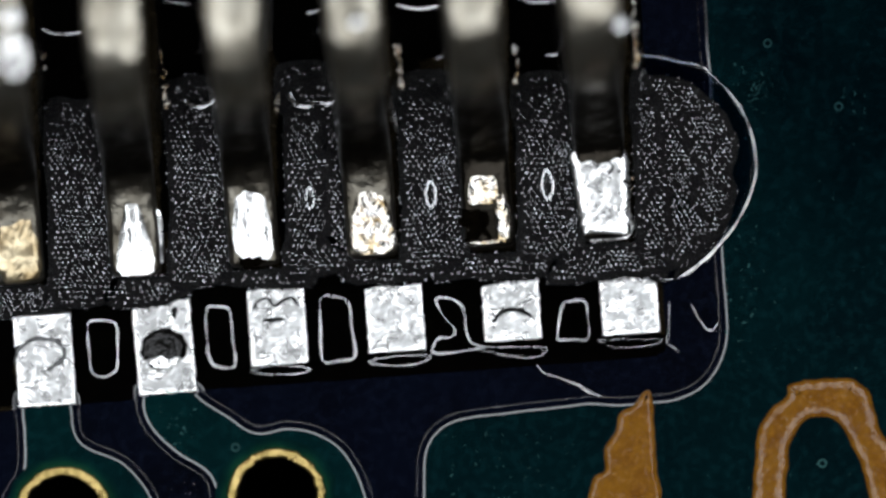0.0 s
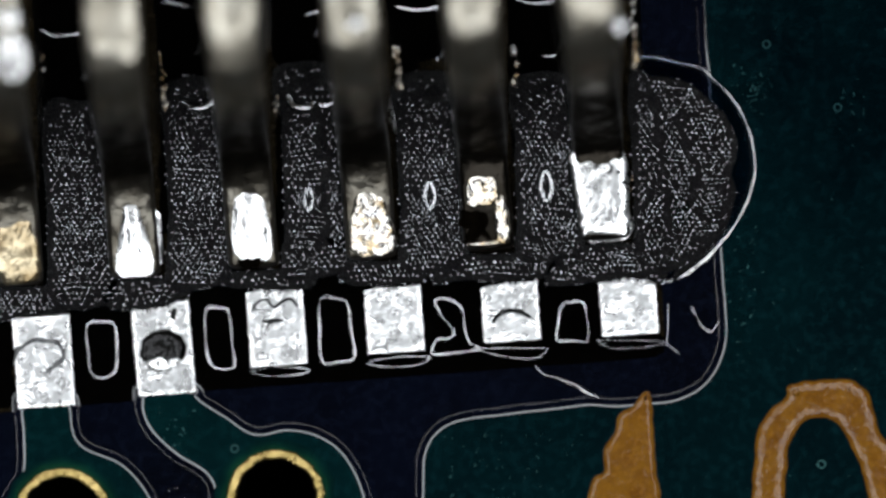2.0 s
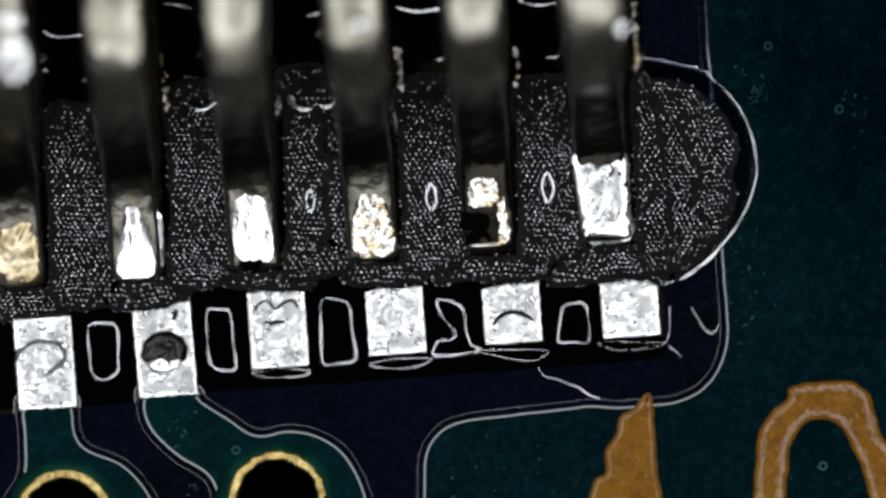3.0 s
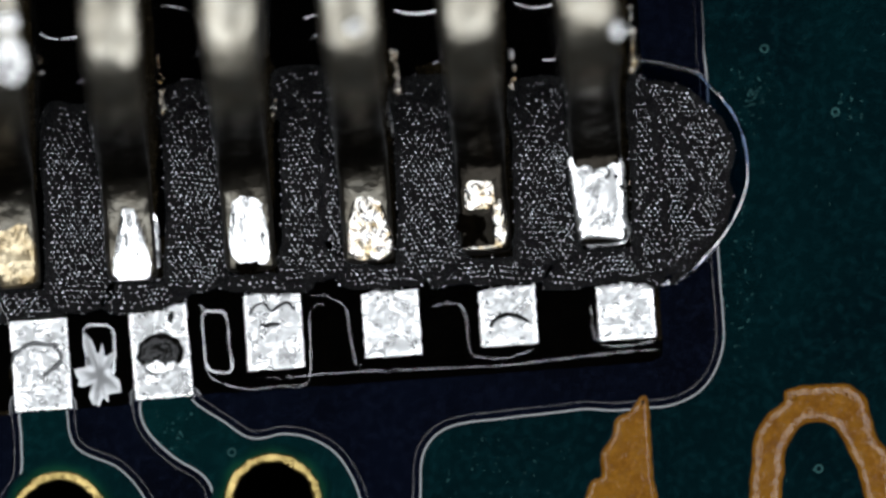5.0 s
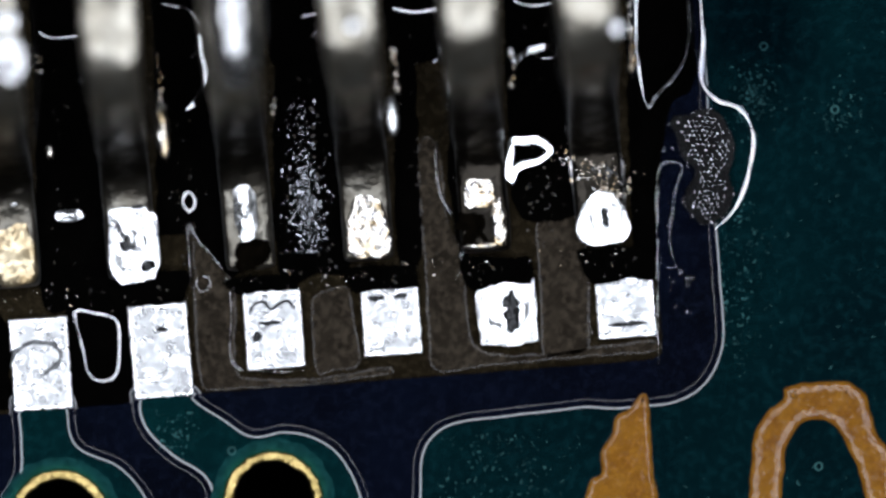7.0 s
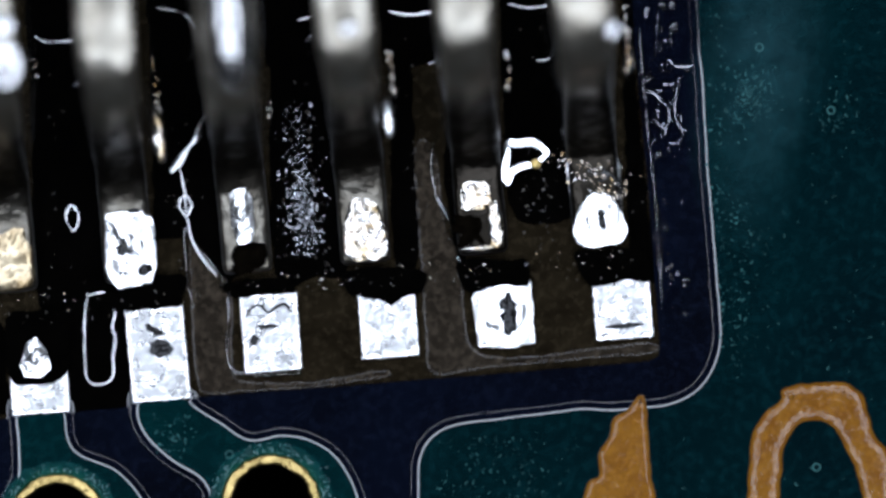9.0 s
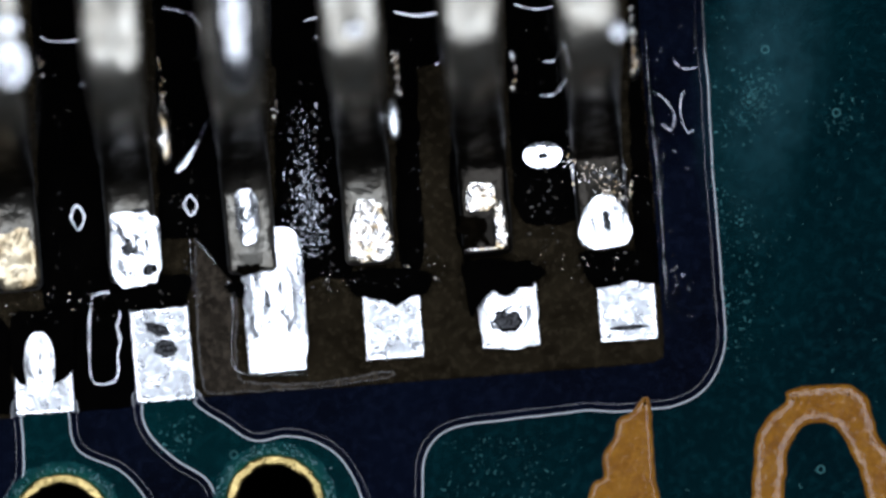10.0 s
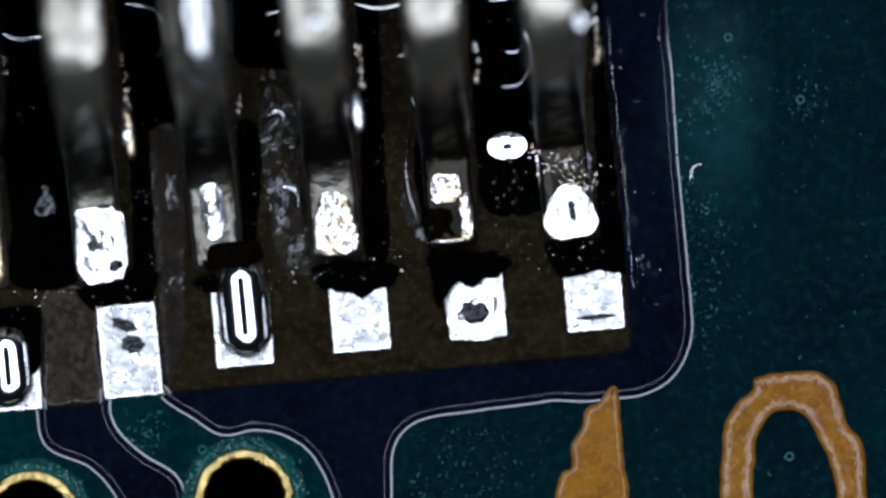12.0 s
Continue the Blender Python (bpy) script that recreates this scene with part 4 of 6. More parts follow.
tagged(part("flux_crust", flakes, CRUST), "broken brown flakes of dried flux between two leads", "flux", kind="stuff")
crust([(0.535, 0.547), (0.644, 0.462), (0.765, 0.341), (0.814, 0.269), (0.717, 0.293), (0.596, 0.390)], 9, 0.10)


def skin(points, seed, lift=0.0, mat=None):
    """A dull skin of half-dried flux on the resin."""
    loop = rough_edge(spline(points, 0.02), 0.02 if lift else 0.006, 16, seed)
    cx, cy = sum(p.x for p in loop) / len(loop), sum(p.y for p in loop) / len(loop)
    return tagged(part("flux_skin", plate(loop, [(0, -0.001), (0.0005, lift + 0.006)] if lift else [(0, -0.001), (0.003, 0.004), (0.008, 0.0065 + 0.0004 * (seed % 5))]), mat or SLAB, at=(cx, cy, 0)), "dull grey-brown skin of half-dried flux between pads", "flux", "skins of flux")


def sheet(points, seed, amp, scale, lift=0.004, mat=None, label="crumpled brown skin of dried flux between two leads"):
    """A crumpled skin of dried flux, with folds of its own."""
    loop = rough_edge(spline(points, 0.02), 0.012, 18, seed)
    cx, cy = sum(p.x for p in loop) / len(loop), sum(p.y for p in loop) / len(loop)
    bm, made, step = bmesh.new(), {}, 0.0085
    for j in range(int((max(p.y for p in loop) - min(p.y for p in loop)) / step) + 1):
        for i in range(int((max(p.x for p in loop) - min(p.x for p in loop)) / step) + 1):
            x, y = min(p.x for p in loop) + i * step, min(p.y for p in loop) + j * step
            if inside((x, y), loop):
                near = min(math.hypot(x - p.x, y - p.y) for p in loop[::2])
                fold = 0.16 - abs(noise.noise((x * scale, y * scale * 0.7, seed))) * 3.2 + 0.5 * noise.noise((x * 6, y * 6, seed + 9)) + 0.12 * noise.noise((x * scale * 2.7, y * scale * 2.7, seed + 4))
                made[i, j] = bm.verts.new((x, y, min(1, near / 0.04) * (lift + amp * max(0, fold))))
    for i, j in made:
        ring = [made.get(q) for q in ((i, j), (i + 1, j), (i + 1, j + 1), (i, j + 1))]
        if all(ring):
            bm.faces.new(ring)
    return tagged(part("flux_sheet", bm, mat or CRINKLED, at=(cx, cy, 0)), label, "flux", "skins of flux")


def cover(points, seed, z, mat=None):
    """A black sheet for flux and for shade at toes and in gaps."""
    loop = rough_edge(spline(points, 0.02), 0.008, 22, seed)
    cx, cy = sum(p.x for p in loop) / len(loop), sum(p.y for p in loop) / len(loop)
    return tagged(part("flux_shade_cover", plate(loop, [(0, 0.0), (0.0005, z)]), mat or FILM, at=(cx, cy, 0), smooth=False), "black sheet for flux and shade over a pad or the resin", "flux", "flux residues")


SKINS = {
    "folds_three": sheet([(-0.615, 0.661), (-0.546, 0.708), (-0.470, 0.610), (-0.429, 0.464), (-0.460, 0.319), (-0.434, 0.149), (-0.383, 0.003), (-0.328, -0.106), (-0.426, -0.122), (-0.522, -0.091), (-0.575, 0.055), (-0.601, 0.273), (-0.634, 0.491)], 61, 0.030, 17),
    "folds_two": sheet([(-1.101, 0.510), (-1.009, 0.558), (-0.943, 0.443), (-0.936, 0.205), (-0.955, -0.061), (-0.949, -0.279), (-0.980, -0.472), (-1.036, -0.592), (-1.066, -0.374), (-1.077, -0.132), (-1.092, 0.159)], 62, 0.016, 11),
    "folds_two_top": sheet([(-1.096, 0.862), (-1.028, 0.897), (-0.993, 0.763), (-1.008, 0.594), (-1.046, 0.510), (-1.086, 0.595), (-1.103, 0.741)], 63, 0.02, 20),
    "folds_one": sheet([(-1.570, -0.052), (-1.512, 0.093), (-1.432, 0.116), (-1.380, -0.006), (-1.339, -0.176), (-1.323, -0.370), (-1.336, -0.588), (-1.510, -0.609), (-1.541, -0.367)], 64, 0.012, 10),
    "folds_four": sheet([(-0.026, 0.228), (0.040, 0.251), (0.099, 0.166), (0.117, 0.020), (0.061, 0.033), (0.006, 0.094)], 65, 0.030, 24),
    "folds_edge": sheet([(0.950, 0.080), (0.994, 0.055), (1.041, -0.018), (1.044, -0.139), (1.002, -0.163), (0.963, -0.065)], 66, 0.022, 24, 0.016),
    "tongue": skin([(0.409, 0.113), (0.447, 0.161), (0.515, 0.176), (0.588, 0.152), (0.626, 0.089), (0.641, -0.081), (0.646, -0.275), (0.636, -0.425), (0.539, -0.444), (0.447, -0.444), (0.432, -0.226), (0.418, -0.032)], 16),
    "pad_four_bite": cover([(-0.340, -0.060), (-0.059, -0.065), (-0.065, -0.161), (-0.119, -0.175), (-0.168, -0.203), (-0.197, -0.217), (-0.245, -0.188), (-0.332, -0.177)], 71, 0.043),
    "gap_one_black": cover([(-1.744, 0.518), (-1.507, 0.537), (-1.450, 0.362), (-1.422, 0.120), (-1.413, -0.122), (-1.680, -0.136), (-1.693, 0.121), (-1.711, 0.363)], 76, 0.02),
    "gap_two_black": cover([(-1.183, 0.516), (-1.105, 0.515), (-1.092, 0.312), (-1.083, 0.118), (-1.093, -0.090), (-1.171, -0.090), (-1.174, 0.215)], 77, 0.007),
    "gap_three_black": cover([(-0.718, 0.523), (-0.631, 0.528), (-0.622, 0.286), (-0.647, 0.044), (-0.677, -0.010), (-0.700, 0.116)], 78, 0.007),
    "folds_cone": sheet([(-1.546, 0.396), (-1.508, 0.290), (-1.470, 0.154), (-1.543, 0.125), (-1.620, 0.155), (-1.586, 0.290)], 79, 0.034, 22, 0.022, MUSH, "small pale cone of drawn-out flux between two leads"),
    "pad_five_bite": cover([(0.122, -0.028), (0.430, -0.044), (0.429, -0.100), (0.362, -0.116), (0.281, -0.172), (0.219, -0.152), (0.165, -0.210), (0.126, -0.256)], 72, 0.062),
    "black_run": cover([(0.842, 1.234), (1.108, 1.234), (1.113, 0.943), (1.117, 0.817), (1.074, 0.689), (0.996, 0.629), (0.953, 0.387), (0.928, 0.048), (0.851, 0.023), (0.846, 0.605)], 75, Z_MASK + 0.003),
    "pad_one_dark": cover([(-1.840, -0.257), (-1.724, -0.231), (-1.583, -0.234), (-1.574, -0.365), (-1.584, -0.491), (-1.638, -0.539), (-1.773, -0.548), (-1.831, -0.509)], 74, 0.052),
    # stands in for the black shade below a lead's toe
    "pad_two_top": cover([(-1.345, -0.104), (-1.083, -0.080), (-1.088, -0.177), (-1.156, -0.201), (-1.248, -0.218), (-1.340, -0.225)], 73, 0.052),
    "left": skin([(-1.061, 0.119), (-1.022, 0.075), (-0.910, -0.070), (-0.872, -0.191), (-0.867, -0.482), (-0.809, -0.535), (-0.542, -0.535), (-0.203, -0.487), (-0.189, -0.521), (-0.542, -0.569), (-0.833, -0.588), (-0.998, -0.593), (-1.031, -0.530), (-1.051, -0.288)], 4),
    "right": skin([(-0.097, 0.462), (-0.005, 0.462), (0.039, 0.148), (0.102, -0.022), (0.126, -0.240), (0.160, -0.400), (0.329, -0.438), (0.668, -0.400), (0.925, -0.380), (0.925, -0.429), (0.523, -0.462), (0.184, -0.494), (-0.022, -0.506), (-0.053, -0.288), (-0.077, 0.099)], 6),
    "first": skin([(-1.559, -0.172), (-1.351, -0.162), (-1.337, -0.385), (-1.322, -0.622), (-1.438, -0.642), (-1.554, -0.642), (-1.559, -0.433)], 12),
    "mush_one": skin([(-1.695, 0.462), (-1.438, 0.499), (-1.414, 0.293), (-1.397, 0.051), (-1.390, -0.191), (-1.535, -0.259), (-1.685, -0.230), (-1.695, 0.099)], 21, 0.060, MUSH),
    "mush_two": skin([(-1.201, 0.656), (-0.959, 0.680), (-0.925, 0.487), (-0.901, 0.148), (-0.891, -0.119), (-1.002, -0.172), (-1.177, -0.157), (-1.182, 0.148), (-1.196, 0.438)], 22, 0.064, MUSH),
    "mush_toe": skin([(-1.438, -0.143), (-1.172, -0.119), (-1.063, -0.138), (-1.087, -0.206), (-1.245, -0.269), (-1.448, -0.259)], 23, 0.056, MUSH),
    "middle": skin([(-0.542, -0.191), (-0.397, -0.143), (-0.358, -0.288), (-0.339, -0.482), (-0.446, -0.511), (-0.528, -0.518), (-0.547, -0.337)], 8),
}

# ---- solder drops that gather as the paste melts ----


def drop(x, y, z, rx, ry, h, turn=TILT, seed=0, lump=0.25, power=2.0, label="bright drop of molten solder", mat=None, lean=(0, 0), peak=0.0, taper=0.0, climb=0.0):
    ob = part("solder_drop", dome(x, y, z, rx, ry, h, turn, seed, lump, 48, 18, power, lean=lean, peak=peak, taper=taper, fine=(0.011 if mat == TIN else 0.003) if peak else 0, climb=climb), mat or LIQUID, at=(x, y, z))
    return tagged(ob, label, "solder", "drops of solder")


def loaf(x, y, z, r, half, h, turn=TILT, seed=0, n=48, rings=16):
    """A long smooth slug: a rounded bar with round ends."""
    bm, last = bmesh.new(), None
    c, s = math.cos(radians(turn)), math.sin(radians(turn))
    for k in range(rings):
        f, row = math.cos(math.pi / 2 * k / rings), []
        for j in range(n):
            a = 2 * math.pi * (j + 0.5) / n
            px, py = r * f * math.cos(a), math.copysign(half, math.sin(a)) + r * f * math.sin(a)
            px += 0.008 * noise.noise((py * 9, seed, 2))
            row.append(bm.verts.new((x + px * c - py * s, y + px * s + py * c, z + h - r * (0.22 * f + 0.18 * f * f + 1.2 * max(0, f - 0.5) ** 2) * (1 + 0.05 * noise.noise((px * 8, py * 8, seed))))))
        if last:
            for j in range(n):
                bm.faces.new((last[j], last[(j + 1) % n], row[(j + 1) % n], row[j]))
        last = row
    for j in range(n // 4):
        a, b, p, q = j, j + 1, n // 2 - 1 - j, n // 2 - 2 - j
        if b < q:
            bm.faces.new((last[a], last[b], last[q], last[p]))
            bm.faces.new((last[n - 1 - a], last[n - 1 - b], last[n // 2 + (n // 2 - 1 - q)], last[n // 2 + (n // 2 - 1 - p)]))
    bm.faces.new((last[0], last[n // 2 - 1], last[n // 2], last[n - 1]))
    ob = part("solder_drop", bm, LIQUID, at=(x, y, z))
    return tagged(ob, "long smooth slug of solder over a pad", "solder", "drops of solder")


def void(x, y, rx, ry, seed, z=0.033, turn=TILT, lump=0.6, h=0.009):
    return drop(x, y, z, rx, ry, h, turn, seed, lump, 2.0, "dark flux trapped in a pad's solder", DARK_SPOT)


DROPS = {
    "bead": drop(*(0.436, 0.430), 0.10, 0.082, 0.058, 0.018, 4, 3, 0.03, label="bright bead of solder between two leads", peak=1.18),
    # the ring lamp's dark centre mirrored in the bead, painted as a dome
    "bead_centre": drop(*(0.438, 0.427), 0.110, 0.026, 0.016, 0.012, 4, 76, 0.3, 2.0, "dark pit in a bead of solder", DARK_SPOT),
    "bead_loop": tagged(part("solder_drop", ridge(spline([(0.311, 0.471), (0.357, 0.470), (0.418, 0.475), (0.461, 0.451), (0.471, 0.427), (0.430, 0.393), (0.369, 0.379), (0.321, 0.354), (0.306, 0.311), (0.304, 0.364), (0.309, 0.422)], 0.012), 0.032, 0.0065, 0.10, True), LIQUID, at=(0.40, 0.42, 0.10)), "looped bright bead of solder between two leads", "solder", "drops of solder"),
    "foot_six": drop(*(0.700, 0.156), 0.098, 0.100, 0.122, 0.026, 4, 6, 0.30, 2.7, "molten solder drop on a lead's foot", TIN, peak=1.3, taper=0.42),
    # dark middle of the lamp's reflection in the drop, painted on
    "foot_six_centre": drop(*(0.708, 0.151), 0.112, 0.020, 0.046, 0.012, 12, 72, 0.7, 2.2, "dark flux trapped in a foot's solder", DARK_SPOT),
    "foot_two": drop(*(-1.308, 0.041), 0.094, 0.108, 0.170, 0.034, 4, 7, 0.6, 3.6, "bright molten solder on a lead's foot", TIN, peak=1.25, climb=0.08),
    "foot_two_void": drop(*(-1.318, 0.037), 0.112, 0.048, 0.050, 0.020, 14, 71, 1.2, 2.2, "dark flux trapped in a foot's solder", DARK_SPOT),
    "foot_two_pit": drop(*(-1.246, -0.055), 0.106, 0.034, 0.026, 0.016, 14, 73, 1.2, 2.2, "dark flux trapped in a foot's solder", DARK_SPOT),
    "foot_two_notch": drop(*(-1.299, 0.199), 0.112, 0.050, 0.018, 0.016, 2, 74, 1.0, 2.2, "dark flux trapped in a foot's solder", DARK_SPOT),
    "spark_bar": drop(*(-1.586, 0.158), 0.03, 0.058, 0.026, 0.016, 4, 75, 0.5, 2.6, "flat bright lump of solder between two leads", TIN, peak=1.25),
    "foot_three": drop(*(-0.830, 0.186), 0.112, 0.050, 0.135, 0.026, 6, 18, 0.35, 2.6, "narrow bright solder streak on a lead's foot", TIN, peak=1.2, climb=0.12),
    "foot_one": drop(*(-1.811, 0.211), 0.122, 0.070, 0.046, 0.024, 4, 19, 0.3, 2.2, "bright solder lump on a lead's foot", TIN, peak=1.25),
    "slug": loaf(*(-0.705, -0.240), 0.026, 0.112, 0.112, 0.082),
    "pad_one": loaf(*(-1.719, -0.482), 0.030, 0.106, 0.072, 0.086, 3, 4),
    "pad_two": void(*(-1.194, -0.419), 0.102, 0.078, 8, 0.036, 8, 0.35, 0.03),
    "pad_two_low": drop(*(-1.196, -0.482), 0.048, 0.07, 0.036, 0.016, 5, 14, 1.0, 2.0, "uneven solder below a dark void on a pad", TIN),
    "pad_two_small": void(*(-1.150, -0.271), 0.013, 0.026, 5, 0.04, -8, 0.4),
    "pad_one_old": flux_line("flux_void", [(-1.840, -0.494), (-1.816, -0.421), (-1.738, -0.380), (-1.646, -0.395), (-1.617, -0.453), (-1.661, -0.506), (-1.724, -0.540)], "dark curved void in a pad's solder", 0.046, 0.012, 0.034, closed=False, mat=FILM),
    "pad_three_swirl": flux_line("flux_void", [(-0.818, -0.269), (-0.792, -0.225), (-0.753, -0.213), (-0.722, -0.245), (-0.688, -0.223), (-0.649, -0.208), (-0.617, -0.245)], "dark wavy void in a pad's solder", 0.014, 0.008, 0.034, closed=False, mat=FILM),
    "pad_five_curl": flux_line("flux_void", [(0.213, -0.317), (0.242, -0.278), (0.291, -0.259), (0.344, -0.269), (0.387, -0.293)], "dark curved void in a pad's solder", 0.022, 0.010, 0.034, closed=False, mat=FILM),
    "bead_gold": drop(*(0.429, 0.388), 0.108, 0.024, 0.022, 0.012, 4, 77, 0.2, 2.0, "small amber drop at a solder bead's edge", GOLD),
    "spark_one": drop(*(-1.668, 0.433), 0.05, 0.022, 0.03, 0.02, 10, 21, 0.5, label="bright speck of solder between two leads", mat=SOLDER),
    "spark_two": drop(*(-1.586, 0.171), 0.03, 0.062, 0.060, 0.026, 10, 23, 0.6, label="bright lump of solder between two leads", mat=TIN, peak=1.3),
    "spark_three": drop(*(-1.572, 0.283), 0.05, 0.034, 0.044, 0.018, 10, 24, 0.5, label="bright speck of solder between two leads", mat=TIN, peak=1.3),
    "pad_five": drop(*(0.290, -0.250), 0.024, 0.128, 0.150, 0.038, 4, 9, 0.22, 3.0, "bright solder heaped on a pad", TIN, peak=1.3),
    "pad_five_void": void(*(0.309, -0.255), 0.042, 0.090, 19, 0.046, 6, 0.9, 0.016),
    "pad_five_late": void(*(0.288, -0.278), 0.064, 0.050, 27, 0.050, -10, 0.5, 0.016),
    "pad_three_mark": void(*(-0.726, -0.303), 0.05, 0.010, 31),

    "foot_three_end": drop(*(-0.797, -0.000), 0.10, 0.080, 0.058, 0.022, 3, 62, 0.6, 2.2, "black burnt flux on a lead's toe", MATTE_BLACK),
    # paints the shaded gap between the toe and its pad black
    "slug_cover": drop(*(-0.736, -0.016), 0.09, 0.122, 0.056, 0.032, 3, 63, 0.4, 3.0, "black burnt flux between a lead's toe and its pad", MATTE_BLACK),
    "pad_three_melt": drop(*(-0.715, -0.185), 0.03, 0.132, 0.310, 0.050, 4, 64, 0.2, 6.0, "molten solder drawn from a pad to a lead's toe", TIN, peak=1.25),
    "pad_one_late": drop(-1.720, -0.461, 0.052, 0.066, 0.140, 0.022, 2, 66, 0.02, 2.2, "smooth oval drop of solder on a pad", WET, peak=1.2),
    "pad_one_oval": drop(*(-1.718, -0.433), 0.052, 0.056, 0.085, 0.022, 4, 65, 0.45, 2.4, "uneven white drop of solder on a pad", TIN, peak=1.25, taper=0.4),
    "pad_three_dot": void(*(-0.780, -0.361), 0.018, 0.024, 32),
    "pad_four_mark": void(*(-0.271, -0.196), 0.036, 0.014, 33),
    "pad_four_dot": void(*(-0.165, -0.186), 0.03, 0.013, 34),
    "pad_six_mark": void(*(0.806, -0.308), 0.085, 0.011, 36),
    "pad_six_dot": void(*(0.794, -0.155), 0.06, 0.013, 38),
    "pad_two_speck": void(*(-1.186, -0.329), 0.024, 0.012, 40, 0.041),
    "pad_two_spread": void(*(-1.215, -0.312), 0.058, 0.026, 41, 0.041, -20, 0.9),
    "pad_two_blot": void(*(-1.179, -0.395), 0.050, 0.040, 43, 0.041),
    "wet_three": tagged(part("solder_drop", dome(*(-0.873, 1.052), 0.80, 0.128, 0.36, 0.19, TILT, 44, 0.08, 40, 16, 2.2), WET, at=(*(-0.873, 1.052), 0.80)), "smooth solder run over a lead's shoulder", "solder", "drops of solder"),
    "side_four": drop(*(-0.203, 0.584), 0.30, 0.028, 0.085, 0.03, 4, 10, 0.4, label="bright solder run on a lead's flank", mat=TIN),
    "side_two": drop(*(-1.182, 0.516), 0.25, 0.034, 0.12, 0.03, 6, 12, 0.5, label="bright solder run on a lead's flank", mat=SOLDER),
}

rnd = random.Random(12)
spots = bmesh.new()
for _ in range(130):
    u = rnd.random()
    x, y = (0.552, 0.409), (0.804, 0.269)
    r = rnd.uniform(0.002, 0.009)
    dome(x[0] + (y[0] - x[0]) * u + rnd.gauss(0, 0.05), x[1] + (y[1] - x[1]) * u + rnd.gauss(0, 0.04), 0.118, r, r * rnd.uniform(0.6, 1.5), r, rnd.uniform(0, 90), u, 0.6, 8, 3, bm=spots)
DROPS["spots"] = tagged(part("solder_spots", spots, SOLDER, at=(*(0.678, 0.341), 0.118)), "fine bright spots of solder above a lead's foot", "solder", kind="stuff")

def star(spot, seed, n=40):
    """A low splash with ragged arms."""
    bm, ring = bmesh.new(), []
    tip = bm.verts.new((*spot, 0.034))
    for i in range(n):
        a = 2 * math.pi * i / n
        r = 0.09 + 0.03 * max(-0.6, math.cos(5 * a + 2.6)) + 0.05 * noise.noise((math.cos(a) * 3, math.sin(a) * 3, seed))
        ring.append(bm.verts.new((spot[0] + 0.85 * r * math.cos(a), spot[1] + 1.3 * r * math.sin(a), 0.0125)))
    for i in range(n):
        bm.faces.new((ring[i], ring[(i + 1) % n], tip))
    return bm


def spatter(count, seed, reach, sizes, low, mat):
    """Many small beads strewn along the row of toes."""
    rnd, bm = random.Random(seed), bmesh.new()
    for j in range(count):
        u, v = rnd.uniform(*reach), abs(rnd.gauss(0, 0.06))
        x, y = along(TOES[2], u, -0.02 - v + 0.01 * rnd.random())
        r = rnd.uniform(*sizes)
        dome(x, y, low, r, r * rnd.uniform(0.7, 1.8), r * 0.8, rnd.uniform(-90, 90), j, 0.8, 9, 4, bm=bm)
    return tagged(part("solder_spatter", bm, mat, at=(*TOES[2], low)), "tiny bright beads of solder before the leads' toes", "solder", kind="stuff")


DROPS["spatter_left"] = spatter(130, 51, (-1.2, 0.2), (0.003, 0.011), 0.03, BALL)
DROPS["spatter_fine"] = spatter(90, 52, (-1.1, 1.6), (0.0015, 0.004), 0.035, SOLDER)
# glittering crumbs where the paste dries between two leads
rnd = random.Random(54)
crumb = bmesh.new()
for j in range(520):
    v = max(-1, min(1, rnd.choice((rnd.uniform(-1, 1), rnd.gauss(0.35, 0.35)))))
    x, y = (-0.574, 0.334)
    x, y = x + 0.02 * v + rnd.gauss(0, 0.036), y - 0.33 * v
    r = rnd.uniform(0.003, 0.009) * rnd.uniform(0.4, 1)
    dome(x, y, 0.03 + rnd.uniform(0, 0.02), r, r * rnd.uniform(0.7, 2.0), r * 0.8, rnd.uniform(-60, 60), j, 1.0, 10, 4, bm=crumb)
DROPS["glitter"] = tagged(part("solder_spatter", crumb, BALL, at=(-0.57, 0.33, 0.03)), "glittering crumbs of half-melted solder between leads", "solder", kind="stuff")
# grit left on the black flux in the gaps, and glints before the toes
rnd = random.Random(55)
grit, glints = bmesh.new(), bmesh.new()
for j in range(330):
    k = rnd.choice((0, 1, 1, 2, 2, 3, 3, 4, 4, 5))
    x, y = along(TOES[k], 0.245 + rnd.gauss(0, 0.055), rnd.choice((rnd.uniform(-0.10, 0.45), rnd.uniform(-0.10, 0.95))))
    r = rnd.choice((0.0014, 0.0018, 0.0022, 0.0028, 0.004))
    if noise.noise((x * 6, y * 4, 6)) > rnd.uniform(-0.5, 0.25):
        dome(x, y, 0.0125, r, r * rnd.uniform(0.7, 2.6), r * 0.7, rnd.uniform(-90, 90), j, 1.0, 8, 3, bm=grit)
for j in range(80):
    x, y = along(TOES[rnd.randrange(6)], rnd.uniform(-0.14, 0.16), rnd.uniform(-0.15, -0.015))
    r = rnd.choice((0.0014, 0.002, 0.0028, 0.004))
    dome(x, y, 0.053, r * rnd.uniform(0.8, 2.2), r, r * 0.7, rnd.uniform(-30, 30), j, 1.0, 9, 3, bm=glints)
DROPS["grit"] = tagged(part("flux_grit", grit, GRIT, at=(-0.5, 0.3, 0.0125)), "fine pale grit on the dark flux between leads", "flux", kind="stuff")
DROPS["glints"] = tagged(part("solder_spatter", glints, GRIT, at=(-0.5, -0.1, 0.053)), "small dull beads of solder before the leads' toes", "solder", kind="stuff")
# lumps of solder and flux left between the first leads
rnd = random.Random(53)
